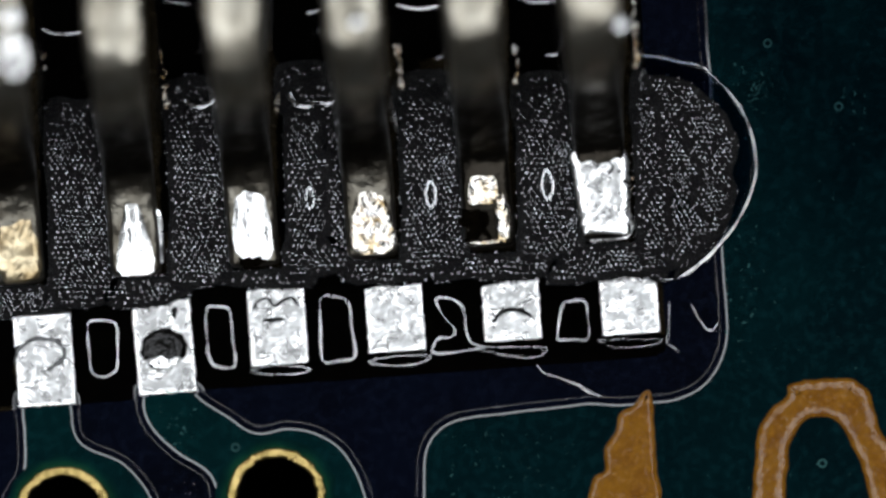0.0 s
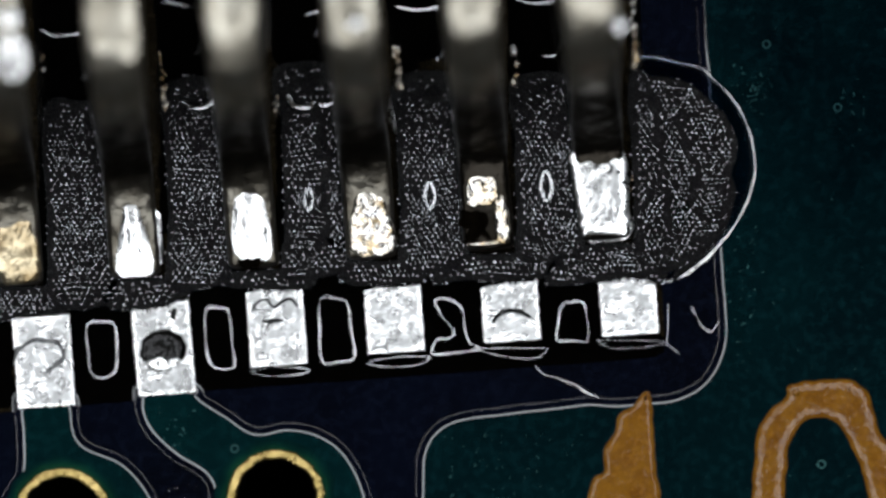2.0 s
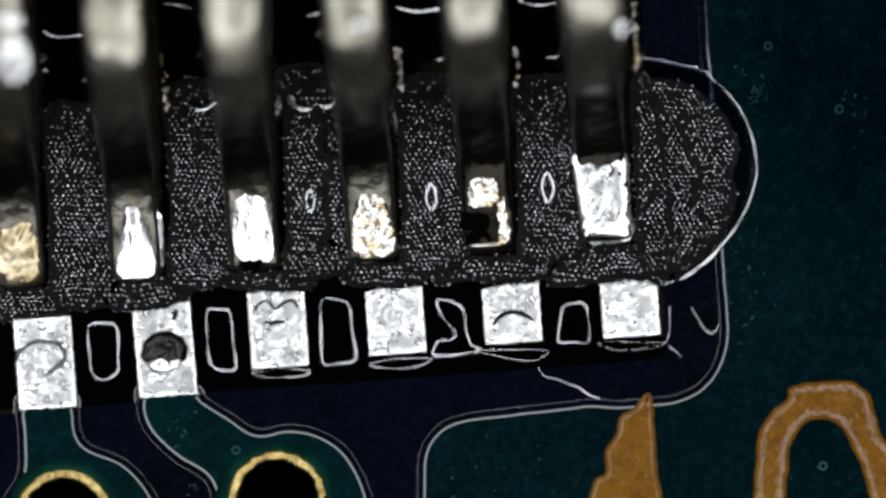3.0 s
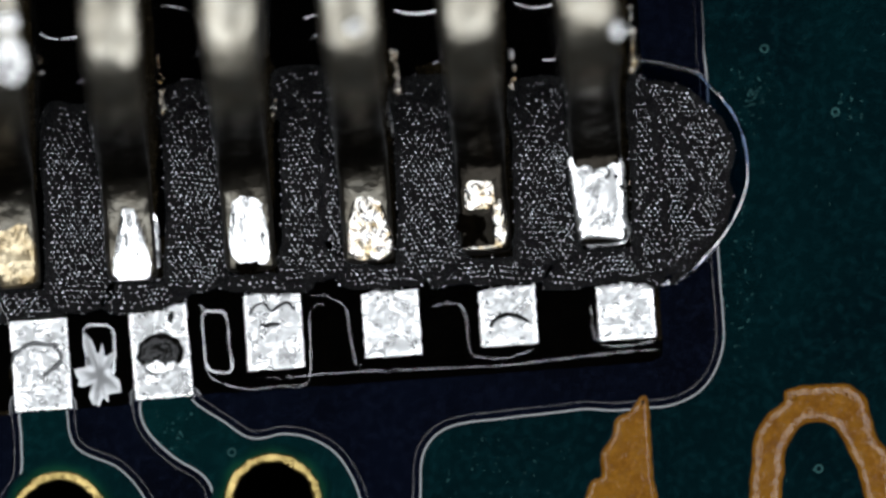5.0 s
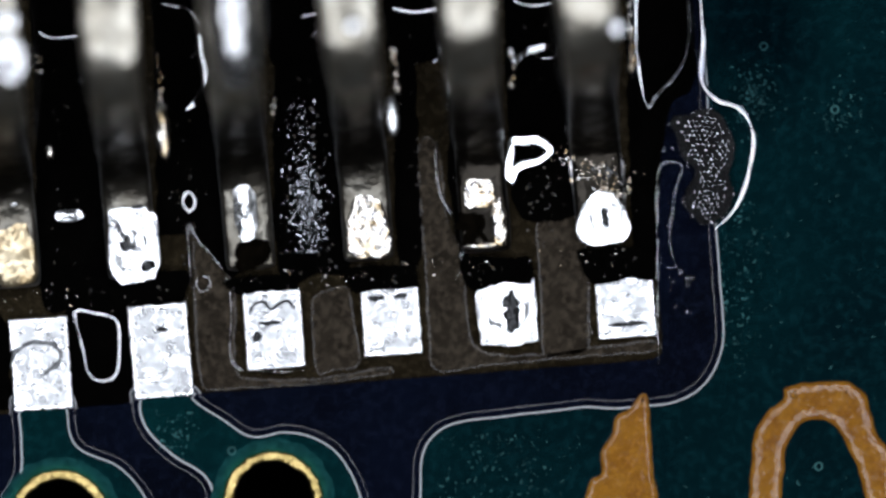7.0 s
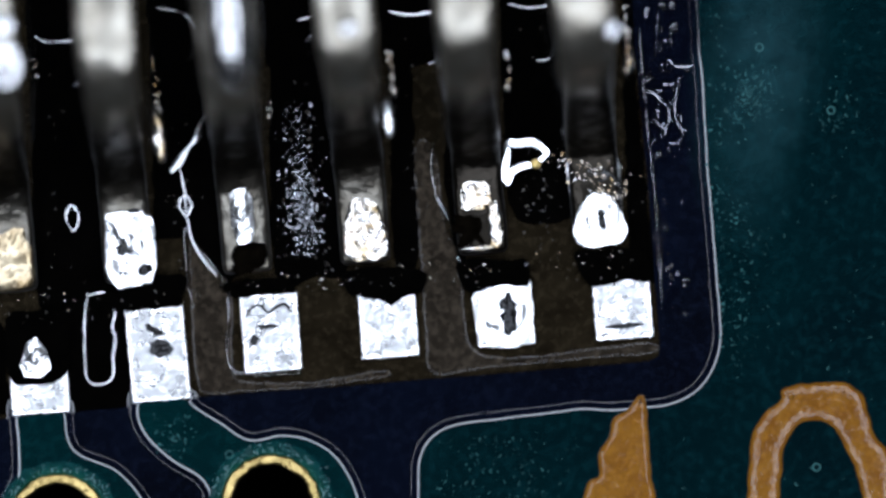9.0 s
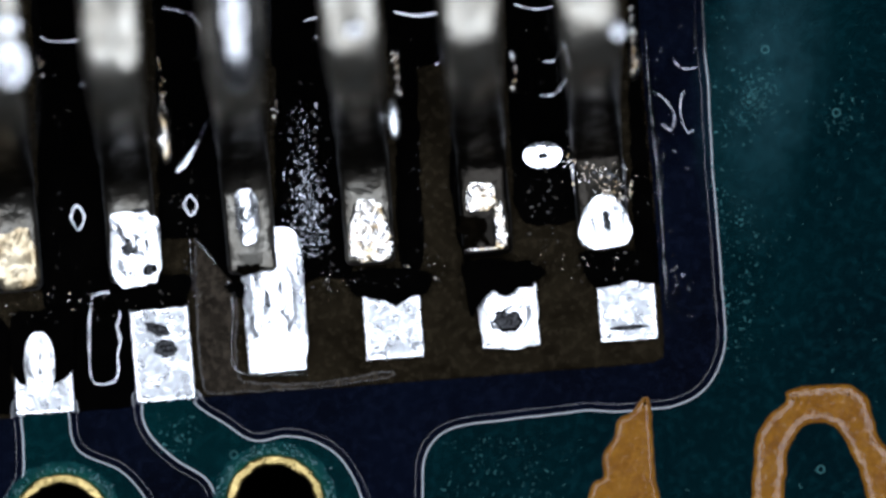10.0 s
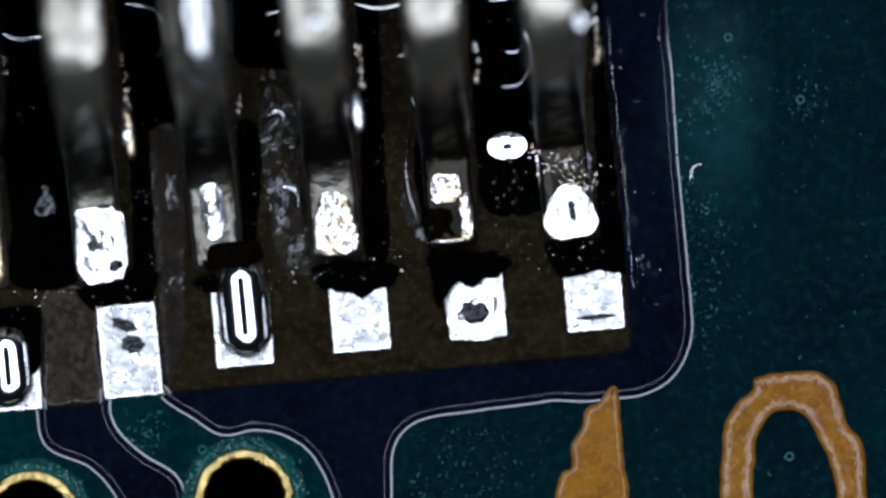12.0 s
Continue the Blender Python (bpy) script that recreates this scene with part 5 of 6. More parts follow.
lumps = bmesh.new()
for j in range(44):
    gap = rnd.choice(((-1.540, 0.099), (-1.039, 0.099)))
    x, y = gap[0] + rnd.gauss(0, 0.05), gap[1] + rnd.gauss(-0.02, 0.11)
    r = rnd.uniform(0.003, 0.013) * rnd.uniform(0.5, 1)
    dome(x, y, 0.066, r, r * rnd.uniform(0.8, 2.4), r * 0.7, rnd.uniform(-40, 40), j, 1.0, 10, 4, bm=lumps)
DROPS["lumps"] = tagged(part("solder_spatter", lumps, SOLDER, at=(*(-1.293, 0.099), 0.066)), "dull lumps of half-melted solder between leads", "solder", kind="stuff")

# ---- flux that wanders over the board while the paste melts ----
RIMS.update({
    "bubble": flux_line("flux_bubble", [(1.249, 0.947), (1.317, 0.942), (1.358, 0.874), (1.337, 0.777), (1.293, 0.714), (1.201, 0.709), (1.145, 0.782), (1.177, 0.874)],
                        "round clear bubble of flux on the teal mask", 0.05, 0.0105, 0.029),
    "wide_bubble": flux_line("flux_bubble", [(1.128, 1.116), (1.346, 1.044), (1.564, 1.165), (1.617, 0.923), (1.588, 0.729), (1.390, 0.496), (1.249, 0.632), (1.143, 0.777), (1.109, 0.971)],
                             "wide clear bubble of flux on the teal mask", 0.062, 0.013, 0.029),
    "front": flux_line("flux_meniscus", [(1.104, 1.794), (1.114, 1.213), (1.128, 0.923), (1.119, 0.753), (1.182, 0.656), (1.283, 0.617), (1.341, 0.516), (1.322, 0.341), (1.264, 0.191), (1.182, 0.104)],
                       "bright wavy front of clear flux on the board", 0.034, 0.0074, 0.029, closed=False),
    "pool": flux_line("flux_meniscus", [(0.838, 1.794), (0.843, 1.213), (0.847, 0.850), (0.891, 0.627), (0.939, 0.680), (1.031, 0.782), (1.070, 0.923), (1.061, 1.213), (1.046, 1.794)],
                      "outline of a small flux pool beside the lead", 0.018, 0.004, 0.0195, closed=False),
    "tongue": flux_line("flux_meniscus", [(-0.034, -0.482), (-0.046, -0.094), (-0.068, 0.148), (-0.048, 0.298), (0.015, 0.172), (0.092, 0.002), (0.092, -0.070), (0.039, -0.099), (0.077, -0.191), (0.131, -0.361), (0.148, -0.433)],
                        "pointed tongue of clear flux between two pads", 0.0085, 0.002, 0.010, closed=False, mat=THIN),
    "arch": flux_line("flux_meniscus", [(0.523, -0.324), (0.479, -0.240), (0.441, 0.002), (0.465, 0.099), (0.528, 0.138), (0.596, 0.099), (0.620, -0.022), (0.634, -0.215), (0.659, -0.361)],
                      "arched edge of clear flux between two pads", 0.0085, 0.002, 0.010, closed=False, mat=THIN),
    "splash": tagged(part("flux_splash", star((-1.458, -0.521), 9), MILKY, at=(*(-1.458, -0.521), 0.012)), "pale splash of flux between two pads", "flux"),
    "ring_three": flux_line("flux_bubble", [(-0.044, 0.772), (0.015, 0.709), (-0.039, 0.646), (-0.102, 0.709)], "small clear bubble of flux between two leads", 0.016, 0.0036, 0.012),
    "ring_one": flux_line("flux_bubble", [(-1.559, 0.220), (-1.530, 0.167), (-1.554, 0.114), (-1.584, 0.167)], "small clear bubble of flux between two leads", 0.018, 0.0038, 0.010),
    "ring_two": flux_line("flux_bubble", [(-1.075, 0.259), (-1.046, 0.220), (-1.070, 0.177), (-1.099, 0.220)], "small clear bubble of flux between two leads", 0.018, 0.0038, 0.010),
    "shard": flux_line("flux_thread", [(-0.949, 0.753), (-0.959, 0.632), (-1.022, 0.506), (-1.090, 0.419), (-1.133, 0.361)], "pale forked thread of flux between two leads", 0.05, 0.0105, 0.14, closed=False),
    "side": flux_line("flux_meniscus", [(0.939, -0.482), (0.935, 0.099), (0.939, 0.341), (0.983, 0.385), (1.041, 0.366), (1.007, 0.245), (0.988, 0.051), (1.019, -0.070)],
                      "thin edge of clear flux on the mask", 0.010, 0.0024, 0.0195, closed=False, mat=THIN),
    "mark_one": flux_line("flux_thread", [(0.910, 0.705), (0.959, 0.668), (1.002, 0.608), (0.988, 0.535), (0.939, 0.571)], "thin dried curl of flux on the mask", 0.011, 0.0025, 0.015, closed=False),
    "mark_two": flux_line("flux_thread", [(0.995, 0.838), (1.044, 0.797), (1.104, 0.811)], "thin dried curl of flux on the mask", 0.011, 0.0025, 0.015, closed=False),
    "mark_three": flux_line("flux_thread", [(1.036, 0.705), (1.027, 0.608), (1.056, 0.530), (1.094, 0.547)], "thin dried curl of flux on the mask", 0.011, 0.0025, 0.015, closed=False),
    "mark_four": flux_line("flux_thread", [(0.877, 1.019), (0.891, 0.753), (0.915, 0.487), (0.939, 0.269), (0.954, 0.027), (0.973, -0.288)], "dried edge of flux along the mask", 0.010, 0.0022, 0.015, closed=False, mat=THIN),
    "hook": flux_line("flux_thread", [(0.421, 0.685), (0.484, 0.690), (0.538, 0.768), (0.533, 0.864), (0.504, 0.932)], "hooked thread of flux beside a lead", 0.018, 0.004, 0.2, closed=False),
    "late_one": flux_line("flux_thread", [(-0.455, 0.642), (-0.436, 0.525), (-0.489, 0.433)], "glossy fold in the drying flux", 0.02, 0.0042, 0.016, closed=False),
    "late_two": flux_line("flux_thread", [(-0.528, 0.269), (-0.470, 0.249), (-0.460, 0.182)], "glossy fold in the drying flux", 0.014, 0.003, 0.016, closed=False),
    "first_dry": flux_line("flux_meniscus", [(-1.501, -0.207), (-1.482, -0.166), (-1.423, -0.156), (-1.385, -0.183), (-1.378, -0.251), (-1.390, -0.304), (-1.376, -0.358), (-1.388, -0.425), (-1.384, -0.498), (-1.411, -0.539), (-1.464, -0.546), (-1.500, -0.517), (-1.507, -0.376)], "narrow rounded outline of drying flux between two pads", 0.015, 0.0034),
    "first_late": flux_line("flux_meniscus", [(-1.559, -0.259), (-1.475, -0.262), (-1.385, -0.293), (-1.373, -0.409), (-1.385, -0.518), (-1.438, -0.550), (-1.501, -0.521), (-1.530, -0.400)], "tapered outline of clear flux between two pads", 0.016, 0.0036),
    "under_run": flux_line("flux_meniscus", [(-1.022, -0.211), (-1.007, -0.385), (-0.998, -0.501), (-0.949, -0.550), (-0.833, -0.579), (-0.688, -0.569), (-0.562, -0.550), (-0.552, -0.385), (-0.552, -0.240), (-0.494, -0.215)], "thin edge of clear flux running below a pad", 0.014, 0.003, closed=False, mat=THIN),
    "late_five": flux_line("flux_thread", [(-0.600, 0.569), (-0.542, 0.593), (-0.513, 0.550)], "glossy fold in the drying flux", 0.02, 0.0042, 0.016, closed=False),
    "edge_four": flux_line("flux_thread", [(0.022, 0.859), (0.034, 0.767), (0.038, 0.646), (0.017, 0.537), (-0.015, 0.447), (-0.013, 0.331), (0.007, 0.239), (0.048, 0.162), (0.084, 0.040), (0.098, -0.056), (0.069, -0.117)], "thin bright edge of flux along a lead", 0.012, 0.0028, 0.014, closed=False, mat=THIN),
    "edge_late": flux_line("flux_thread", [(0.024, 0.656), (0.047, 0.578), (0.017, 0.501), (0.000, 0.337), (0.018, 0.210), (0.060, 0.094), (0.092, -0.004)], "thin edge of drying flux along a lead", 0.012, 0.0028, 0.014, closed=False, mat=THIN),
    "left_edge": flux_line("flux_thread", [(-1.040, -0.225), (-1.059, -0.140), (-1.073, 0.017), (-1.073, 0.119), (-1.035, 0.053), (-0.962, -0.031), (-0.909, -0.109), (-0.892, -0.225), (-0.897, -0.370), (-0.890, -0.467), (-0.836, -0.506), (-0.696, -0.511), (-0.575, -0.504)], "thin edge of a flux skin between two pads", 0.010, 0.0024, 0.010, closed=False, mat=THIN),
    "left_ring": flux_line("flux_bubble", [(-1.010, -0.099), (-0.979, -0.133), (-1.011, -0.167), (-1.042, -0.133)], "tiny clear bubble in the flux between two pads", 0.009, 0.0022, 0.010, mat=THIN),
    "shard_early": flux_line("flux_thread", [(-1.029, 0.932), (-1.019, 0.852), (-1.005, 0.755), (-1.029, 0.666), (-1.083, 0.610)], "bent pale thread of flux between two leads", 0.034, 0.0075, 0.14, closed=False),
    "shard_low": flux_line("flux_thread", [(-1.096, 0.382), (-1.077, 0.275), (-1.068, 0.178), (-1.049, 0.081), (-1.016, 0.008), (-0.939, -0.089)], "thin double edge of flux between two leads", 0.012, 0.0028, 0.016, closed=False),
    "flag": flux_line("flux_thread", [(0.317, 0.801), (0.358, 0.844), (0.407, 0.863), (0.472, 0.878)], "pale scrap of flux beside a lead", 0.04, 0.0085, 0.2, closed=False),
    "mask_curl": flux_line("flux_thread", [(1.220, 0.275), (1.235, 0.328), (1.279, 0.342)], "small pale curl of flux on the teal mask", 0.012, 0.003, Z_POUR, closed=False),
    "top_loop": flux_line("flux_meniscus", [(1.093, 0.865), (1.089, 0.950), (1.110, 1.012), (1.139, 1.002), (1.157, 0.934)], "bent tip of dried flux on the mask's edge", 0.013, 0.003, 0.024, closed=False, mat=THIN),
    "mid_third": flux_line("flux_meniscus", [(-0.559, -0.175), (-0.491, -0.180), (-0.431, -0.206), (-0.397, -0.248), (-0.382, -0.364), (-0.353, -0.473), (-0.314, -0.499)], "thin edge of clear flux beside a pad", 0.012, 0.0028, 0.012, closed=False, mat=THIN),
    "mid_fourth": flux_line("flux_meniscus", [(-0.043, -0.230), (0.029, -0.213), (0.090, -0.223), (0.117, -0.291), (0.126, -0.400), (0.163, -0.441), (0.296, -0.445), (0.405, -0.407)], "thin edge of clear flux round a pad's corner", 0.012, 0.0028, 0.012, closed=False, mat=THIN),
    "mid_fifth": flux_line("flux_meniscus", [(0.647, -0.193), (0.654, -0.290), (0.674, -0.368), (0.732, -0.394), (0.877, -0.382), (0.940, -0.353)], "thin edge of clear flux round a pad's corner", 0.012, 0.0028, 0.012, closed=False, mat=THIN),
    "mid_long": flux_line("flux_meniscus", [(-0.794, -0.529), (-0.624, -0.529), (-0.455, -0.512), (-0.140, -0.497), (0.248, -0.479), (0.538, -0.448), (0.732, -0.426), (0.938, -0.406)], "long thin edge of clear flux below the pads", 0.011, 0.0025, 0.012, closed=False, mat=THIN),
    "stem": flux_line("flux_meniscus", [(1.000, 1.230), (1.010, 1.085), (1.034, 0.976), (1.072, 0.879), (1.087, 0.746)], "thick pale band of flux between two pools", 0.075, 0.015, 0.030, closed=False, mat=MILKY),
    "branch": flux_line("flux_meniscus", [(0.835, 0.799), (0.913, 0.770), (0.997, 0.780), (1.094, 0.727), (1.227, 0.637), (1.336, 0.523), (1.385, 0.475)], "pale branch of flux that runs from the leads", 0.036, 0.0078, 0.030, closed=False),
    "curl": flux_line("flux_thread", [(-0.237, -0.518), (-0.155, -0.603), (-0.058, -0.603), (0.015, -0.627), (0.019, -0.724)], "curled thread of flux that drifts by", 0.026, 0.0055, 0.02, closed=False),
})

# ---- dried haze and crumbs of flux, painted dimming and glow on the mask ----
loop = circle(*(1.455, 1.019), 0.30, 64, 0.70)
HAZES = {"wide": tagged(part("flux_haze", plate(loop, [(0, Z_POUR + 0.001), (0.02, Z_POUR + 0.0015)]), HAZE, at=(1.4, 0.8, 0)), "pale dried haze of flux on the teal mask", "flux")}
HAZES["edge"] = tagged(part("flux_haze", plate(circle(1.33, 0.62, 0.30, 64, 0.72), [(0, Z_POUR + 0.0006), (0.02, Z_POUR + 0.001)]), HAZE, at=(1.4, 0.8, 0)), "pale haze along the mask's edge", "flux")
# weaker light on the upper right teal, painted as a tinted sheet
HAZES["wash"] = tagged(part("dark_wash", plate(circle(1.78, 0.72, 0.85, 64, 1.05), [(0, Z_POUR + 0.0022), (0.02, Z_POUR + 0.0026)]), WASH, at=(1.7, 0.7, 0)), "thin tinted sheet that paints dimmer light on the teal mask", "flux")
rnd = random.Random(81)
for spot in (VIA_A, VIA_B):
    ring = rough_edge(circle(*spot, VIA_R * 1.50, 72), 0.014, 16, 2)
    hole = rough_edge(circle(*spot, VIA_R * 1.22, 72), 0.006, 20, 5)
    # the teal glow round a via, painted as a thin veil
    HAZES["near" + str(spot[0])] = tagged(part("glow_halo", plate(ring, [(0, Z_POUR + 0.0028), (0.010, Z_POUR + 0.0030)], [hole]), FAINT, at=(*spot, 0)), "faint teal ring painted as glow round a via", "flux", "halos of flux")
    # pale flakes stand in for the halo's speckled glow
    flakes = bmesh.new()
    for j in range(560):
        a, far = rnd.uniform(0, 6.28), VIA_R * (1.24 + abs(rnd.gauss(0, 0.13)))
        r = rnd.choice((0.0012, 0.0016, 0.002, 0.003))
        if noise.noise((math.cos(a) * 2, math.sin(a) * 2, spot[0])) > rnd.uniform(-0.6, 0.3):
            dome(spot[0] + far * math.cos(a), spot[1] + far * math.sin(a), Z_POUR + 0.0026, r, r * rnd.uniform(0.7, 2.4), 0.0016, rnd.uniform(0, 180), j, 0.8, 7, 2, bm=flakes)
    HAZES["far" + str(spot[0])] = tagged(part("flux_crumbs", flakes, RIME, at=(*spot, 0)), "pale crumbs for the speckled glow round a via", "flux", kind="stuff")
HAZES["wash_late"] = tagged(part("dark_wash", plate(circle(1.30, 0.98, 0.42, 64, 0.62), [(0, Z_POUR + 0.0022), (0.02, Z_POUR + 0.0026)]), WASH, at=(1.3, 1.0, 0)), "dark wash of liquid flux that spreads over the teal mask", "flux")
rnd = random.Random(78)
hairs = bmesh.new()
for j in range(46):
    y = rnd.uniform(-0.35, 1.06)
    x = rnd.uniform(0.90, 1.06) + 0.05 * (0.6 - y)
    a, sweep, r = rnd.uniform(0, 6.28), rnd.uniform(0.6, 2.6), rnd.uniform(0.006, 0.028) * (1 if y > 0.4 else 0.6)
    ridge([Vector((x + r * math.cos(a + sweep * q / 6), y + r * math.sin(a + sweep * q / 6), 0)) for q in range(7)], 0.0055, 0.0014, Z_MASK, bm=hairs)
HAZES["hairs"] = tagged(part("flux_hairs", hairs, THIN, at=(0.98, 0.5, 0)), "fine dried hairs of flux on the navy mask", "flux", kind="stuff")
rnd = random.Random(79)
scribbles = bmesh.new()
for j in range(52):
    y = rnd.uniform(0.42, 1.08)
    x = rnd.uniform(0.905, 1.075) + 0.04 * (0.7 - y)
    a, sweep, r = rnd.uniform(0, 6.28), rnd.uniform(0.5, 3.2), rnd.uniform(0.010, 0.034)
    ridge([Vector((x + r * math.cos(a + sweep * q / 8), y + 1.2 * r * math.sin(a + sweep * q / 8), 0)) for q in range(9)], rnd.uniform(0.005, 0.010), 0.0020, Z_MASK, bm=scribbles)
HAZES["scribbles"] = tagged(part("flux_hairs", scribbles, SCRAWL, at=(0.98, 0.75, 0)), "tangled bright threads of drying flux on the navy mask", "flux", kind="stuff")
rnd = random.Random(77)
crumbs = bmesh.new()
for j in range(70):
    y = rnd.uniform(0.1, 1.05)
    x = 1.145 + abs(rnd.gauss(0, 0.05)) + (0.10 * rnd.random() if y > 0.6 else 0) - 0.04 * (y - 0.5)
    r = rnd.choice((0.002, 0.0025, 0.003, 0.005))
    dome(x, y, Z_POUR - 0.001, r, r * rnd.uniform(0.5, 2.2), r * 0.6, rnd.uniform(-90, 90), j, 0.9, 8, 3, bm=crumbs)
HAZES["crumbs"] = tagged(part("flux_crumbs", crumbs, DUST, at=(1.2, 0.5, 0)), "pale crumbs of dried flux along the mask's edge", "flux", kind="stuff")

# ---- dust on the coating ----
rnd = random.Random(21)
specks, later, spots_left = bmesh.new(), bmesh.new(), 900
while spots_left:
    x, y = rnd.uniform(-1.3, 2.2), rnd.uniform(-1.15, 1.15)
    kind = rnd.random()
    if kind < 0.14:
        x, y = rnd.gauss(1.34, 0.05), rnd.gauss(0.66, 0.06)
    elif kind < 0.20:
        x, y = rnd.gauss(1.72, 0.05), rnd.gauss(0.61, 0.05)
    elif kind < 0.25:
        x, y = rnd.gauss(-1.14, 0.045), rnd.gauss(-0.75, 0.06)
    elif kind < 0.40:
        x, y = 1.20 + abs(rnd.gauss(0, 0.12)), rnd.uniform(-0.5, 0.6)
    elif kind < 0.52:
        x, y = rnd.uniform(0.0, 0.62), rnd.uniform(-1.08, -0.76)
    teal = (x > 1.20 - 0.06 * y and y > -0.55) or (x > 0.0 and y < -0.80 + 0.10 * x) or (-1.22 < x < -1.02 and -0.90 < y < -0.66)
    if not teal or noise.noise((x * 4, y * 4, 2)) < rnd.uniform(-0.5, 0.35):
        continue
    spots_left -= 1
    lot = specks if spots_left % 3 == 0 else later
    size = rnd.choice((0.0018, 0.0024, 0.0026, 0.003, 0.0055))
    if size > 0.0035:
        # a small bent hair
        a, sweep, r = rnd.uniform(0, 6.28), rnd.uniform(0.8, 2.4), size * rnd.uniform(1.2, 2.4)
        line = [Vector((x + r * math.cos(a + sweep * q / 4), y + r * math.sin(a + sweep * q / 4), 0)) for q in range(5)]
        ridge(line, 0.006, 0.0020, Z_POUR - 0.0004, bm=lot)
    else:
        dome(x, y, Z_POUR - 0.0004, size, size * rnd.uniform(0.6, 1.7), size * 0.5, rnd.uniform(0, 180), spots_left, 0.9, 7, 3, bm=lot)
tagged(part("dust", specks, DUST), "fine pale dust specks on the teal mask", "dust", kind="stuff")
HAZES["dust"] = tagged(part("flux_crumbs", later, DUST), "tiny pale crumbs of flux strewn over the teal mask", "flux", kind="stuff")
# tiny rings left by dried droplets
for x, y in ((1.390, 0.881), (1.695, 0.610), (-0.889, -0.850), (1.625, -0.918)):
    tagged(part("dried_droplet", ridge(circle(x, y, 0.015, 20), 0.008, 0.0014, Z_POUR - 0.0004, True), DUST), "tiny pale ring of a dried droplet", "flux", "dried droplets")

# ---- the ring lamp round the objective ----
lamp = empty("ring_lamp", (0, 0, 52), "round white ring lamp of the microscope", "lamp")
part("diffuser", plate(circle(0, 0, 40, 64), [(0, 52), (0.2, 52)], [circle(0, 0, 21, 64)]), GLOW, lamp, "glowing white diffuser ring")
part("housing", plate(circle(0, 0, 43, 64), [(0, 52.2), (0, 66)], [circle(0, 0, 18, 64)]), HOUSING, lamp, "black lamp housing")


stand = bmesh.new()
bmesh.ops.create_cone(stand, cap_ends=True, segments=32, radius1=9, radius2=9, depth=140)
bmesh.ops.translate(stand, verts=stand.verts, vec=(0, 70, 69.2))
part("stand_pole", stand, HOUSING, lamp, "black pole of the stand")
beam = bmesh.new()
bmesh.ops.create_cube(beam, size=1)
for v in beam.verts:
    v.co = Vector((v.co.x * 12, v.co.y * 40 + 56, v.co.z * 10 + 60))
bmesh.ops.bevel(beam, geom=beam.edges[:], offset=1.5, segments=2, affect="EDGES")
part("stand_arm", beam, HOUSING, lamp, "black arm that carries the ring lamp")


def shifted(ob, rows):
    """Keys a piece by its shifts in millimetres from where it was built."""
    base = ob.location.copy()
    walk(ob, [(t, Matrix.Translation(base + Vector((x, y, z)) * S)) for t, x, y, z in rows])


def sink(ob, start, end, depth=0.13, x=0.0, y=0.0):
    """Melts down into what lies below between start and end."""
    shifted(ob, [(0, 0, 0, 0), (start, 0, 0, 0), (end, x, y, -depth), (12, x, y, -depth)])


def rise(ob, start, end, depth=0.12, gone=None, over=0.3):
    """Wells up from below between start and end, and may sink again from gone on."""
    rows = [(0, 0, 0, -depth), (start, 0, 0, -depth), (end, 0, 0, 0)]
    if gone:
        rows += [(gone, 0, 0, 0), (gone + over, 0, 0, -depth)]
    shifted(ob, rows + [(12, 0, 0, -depth if gone else 0)])


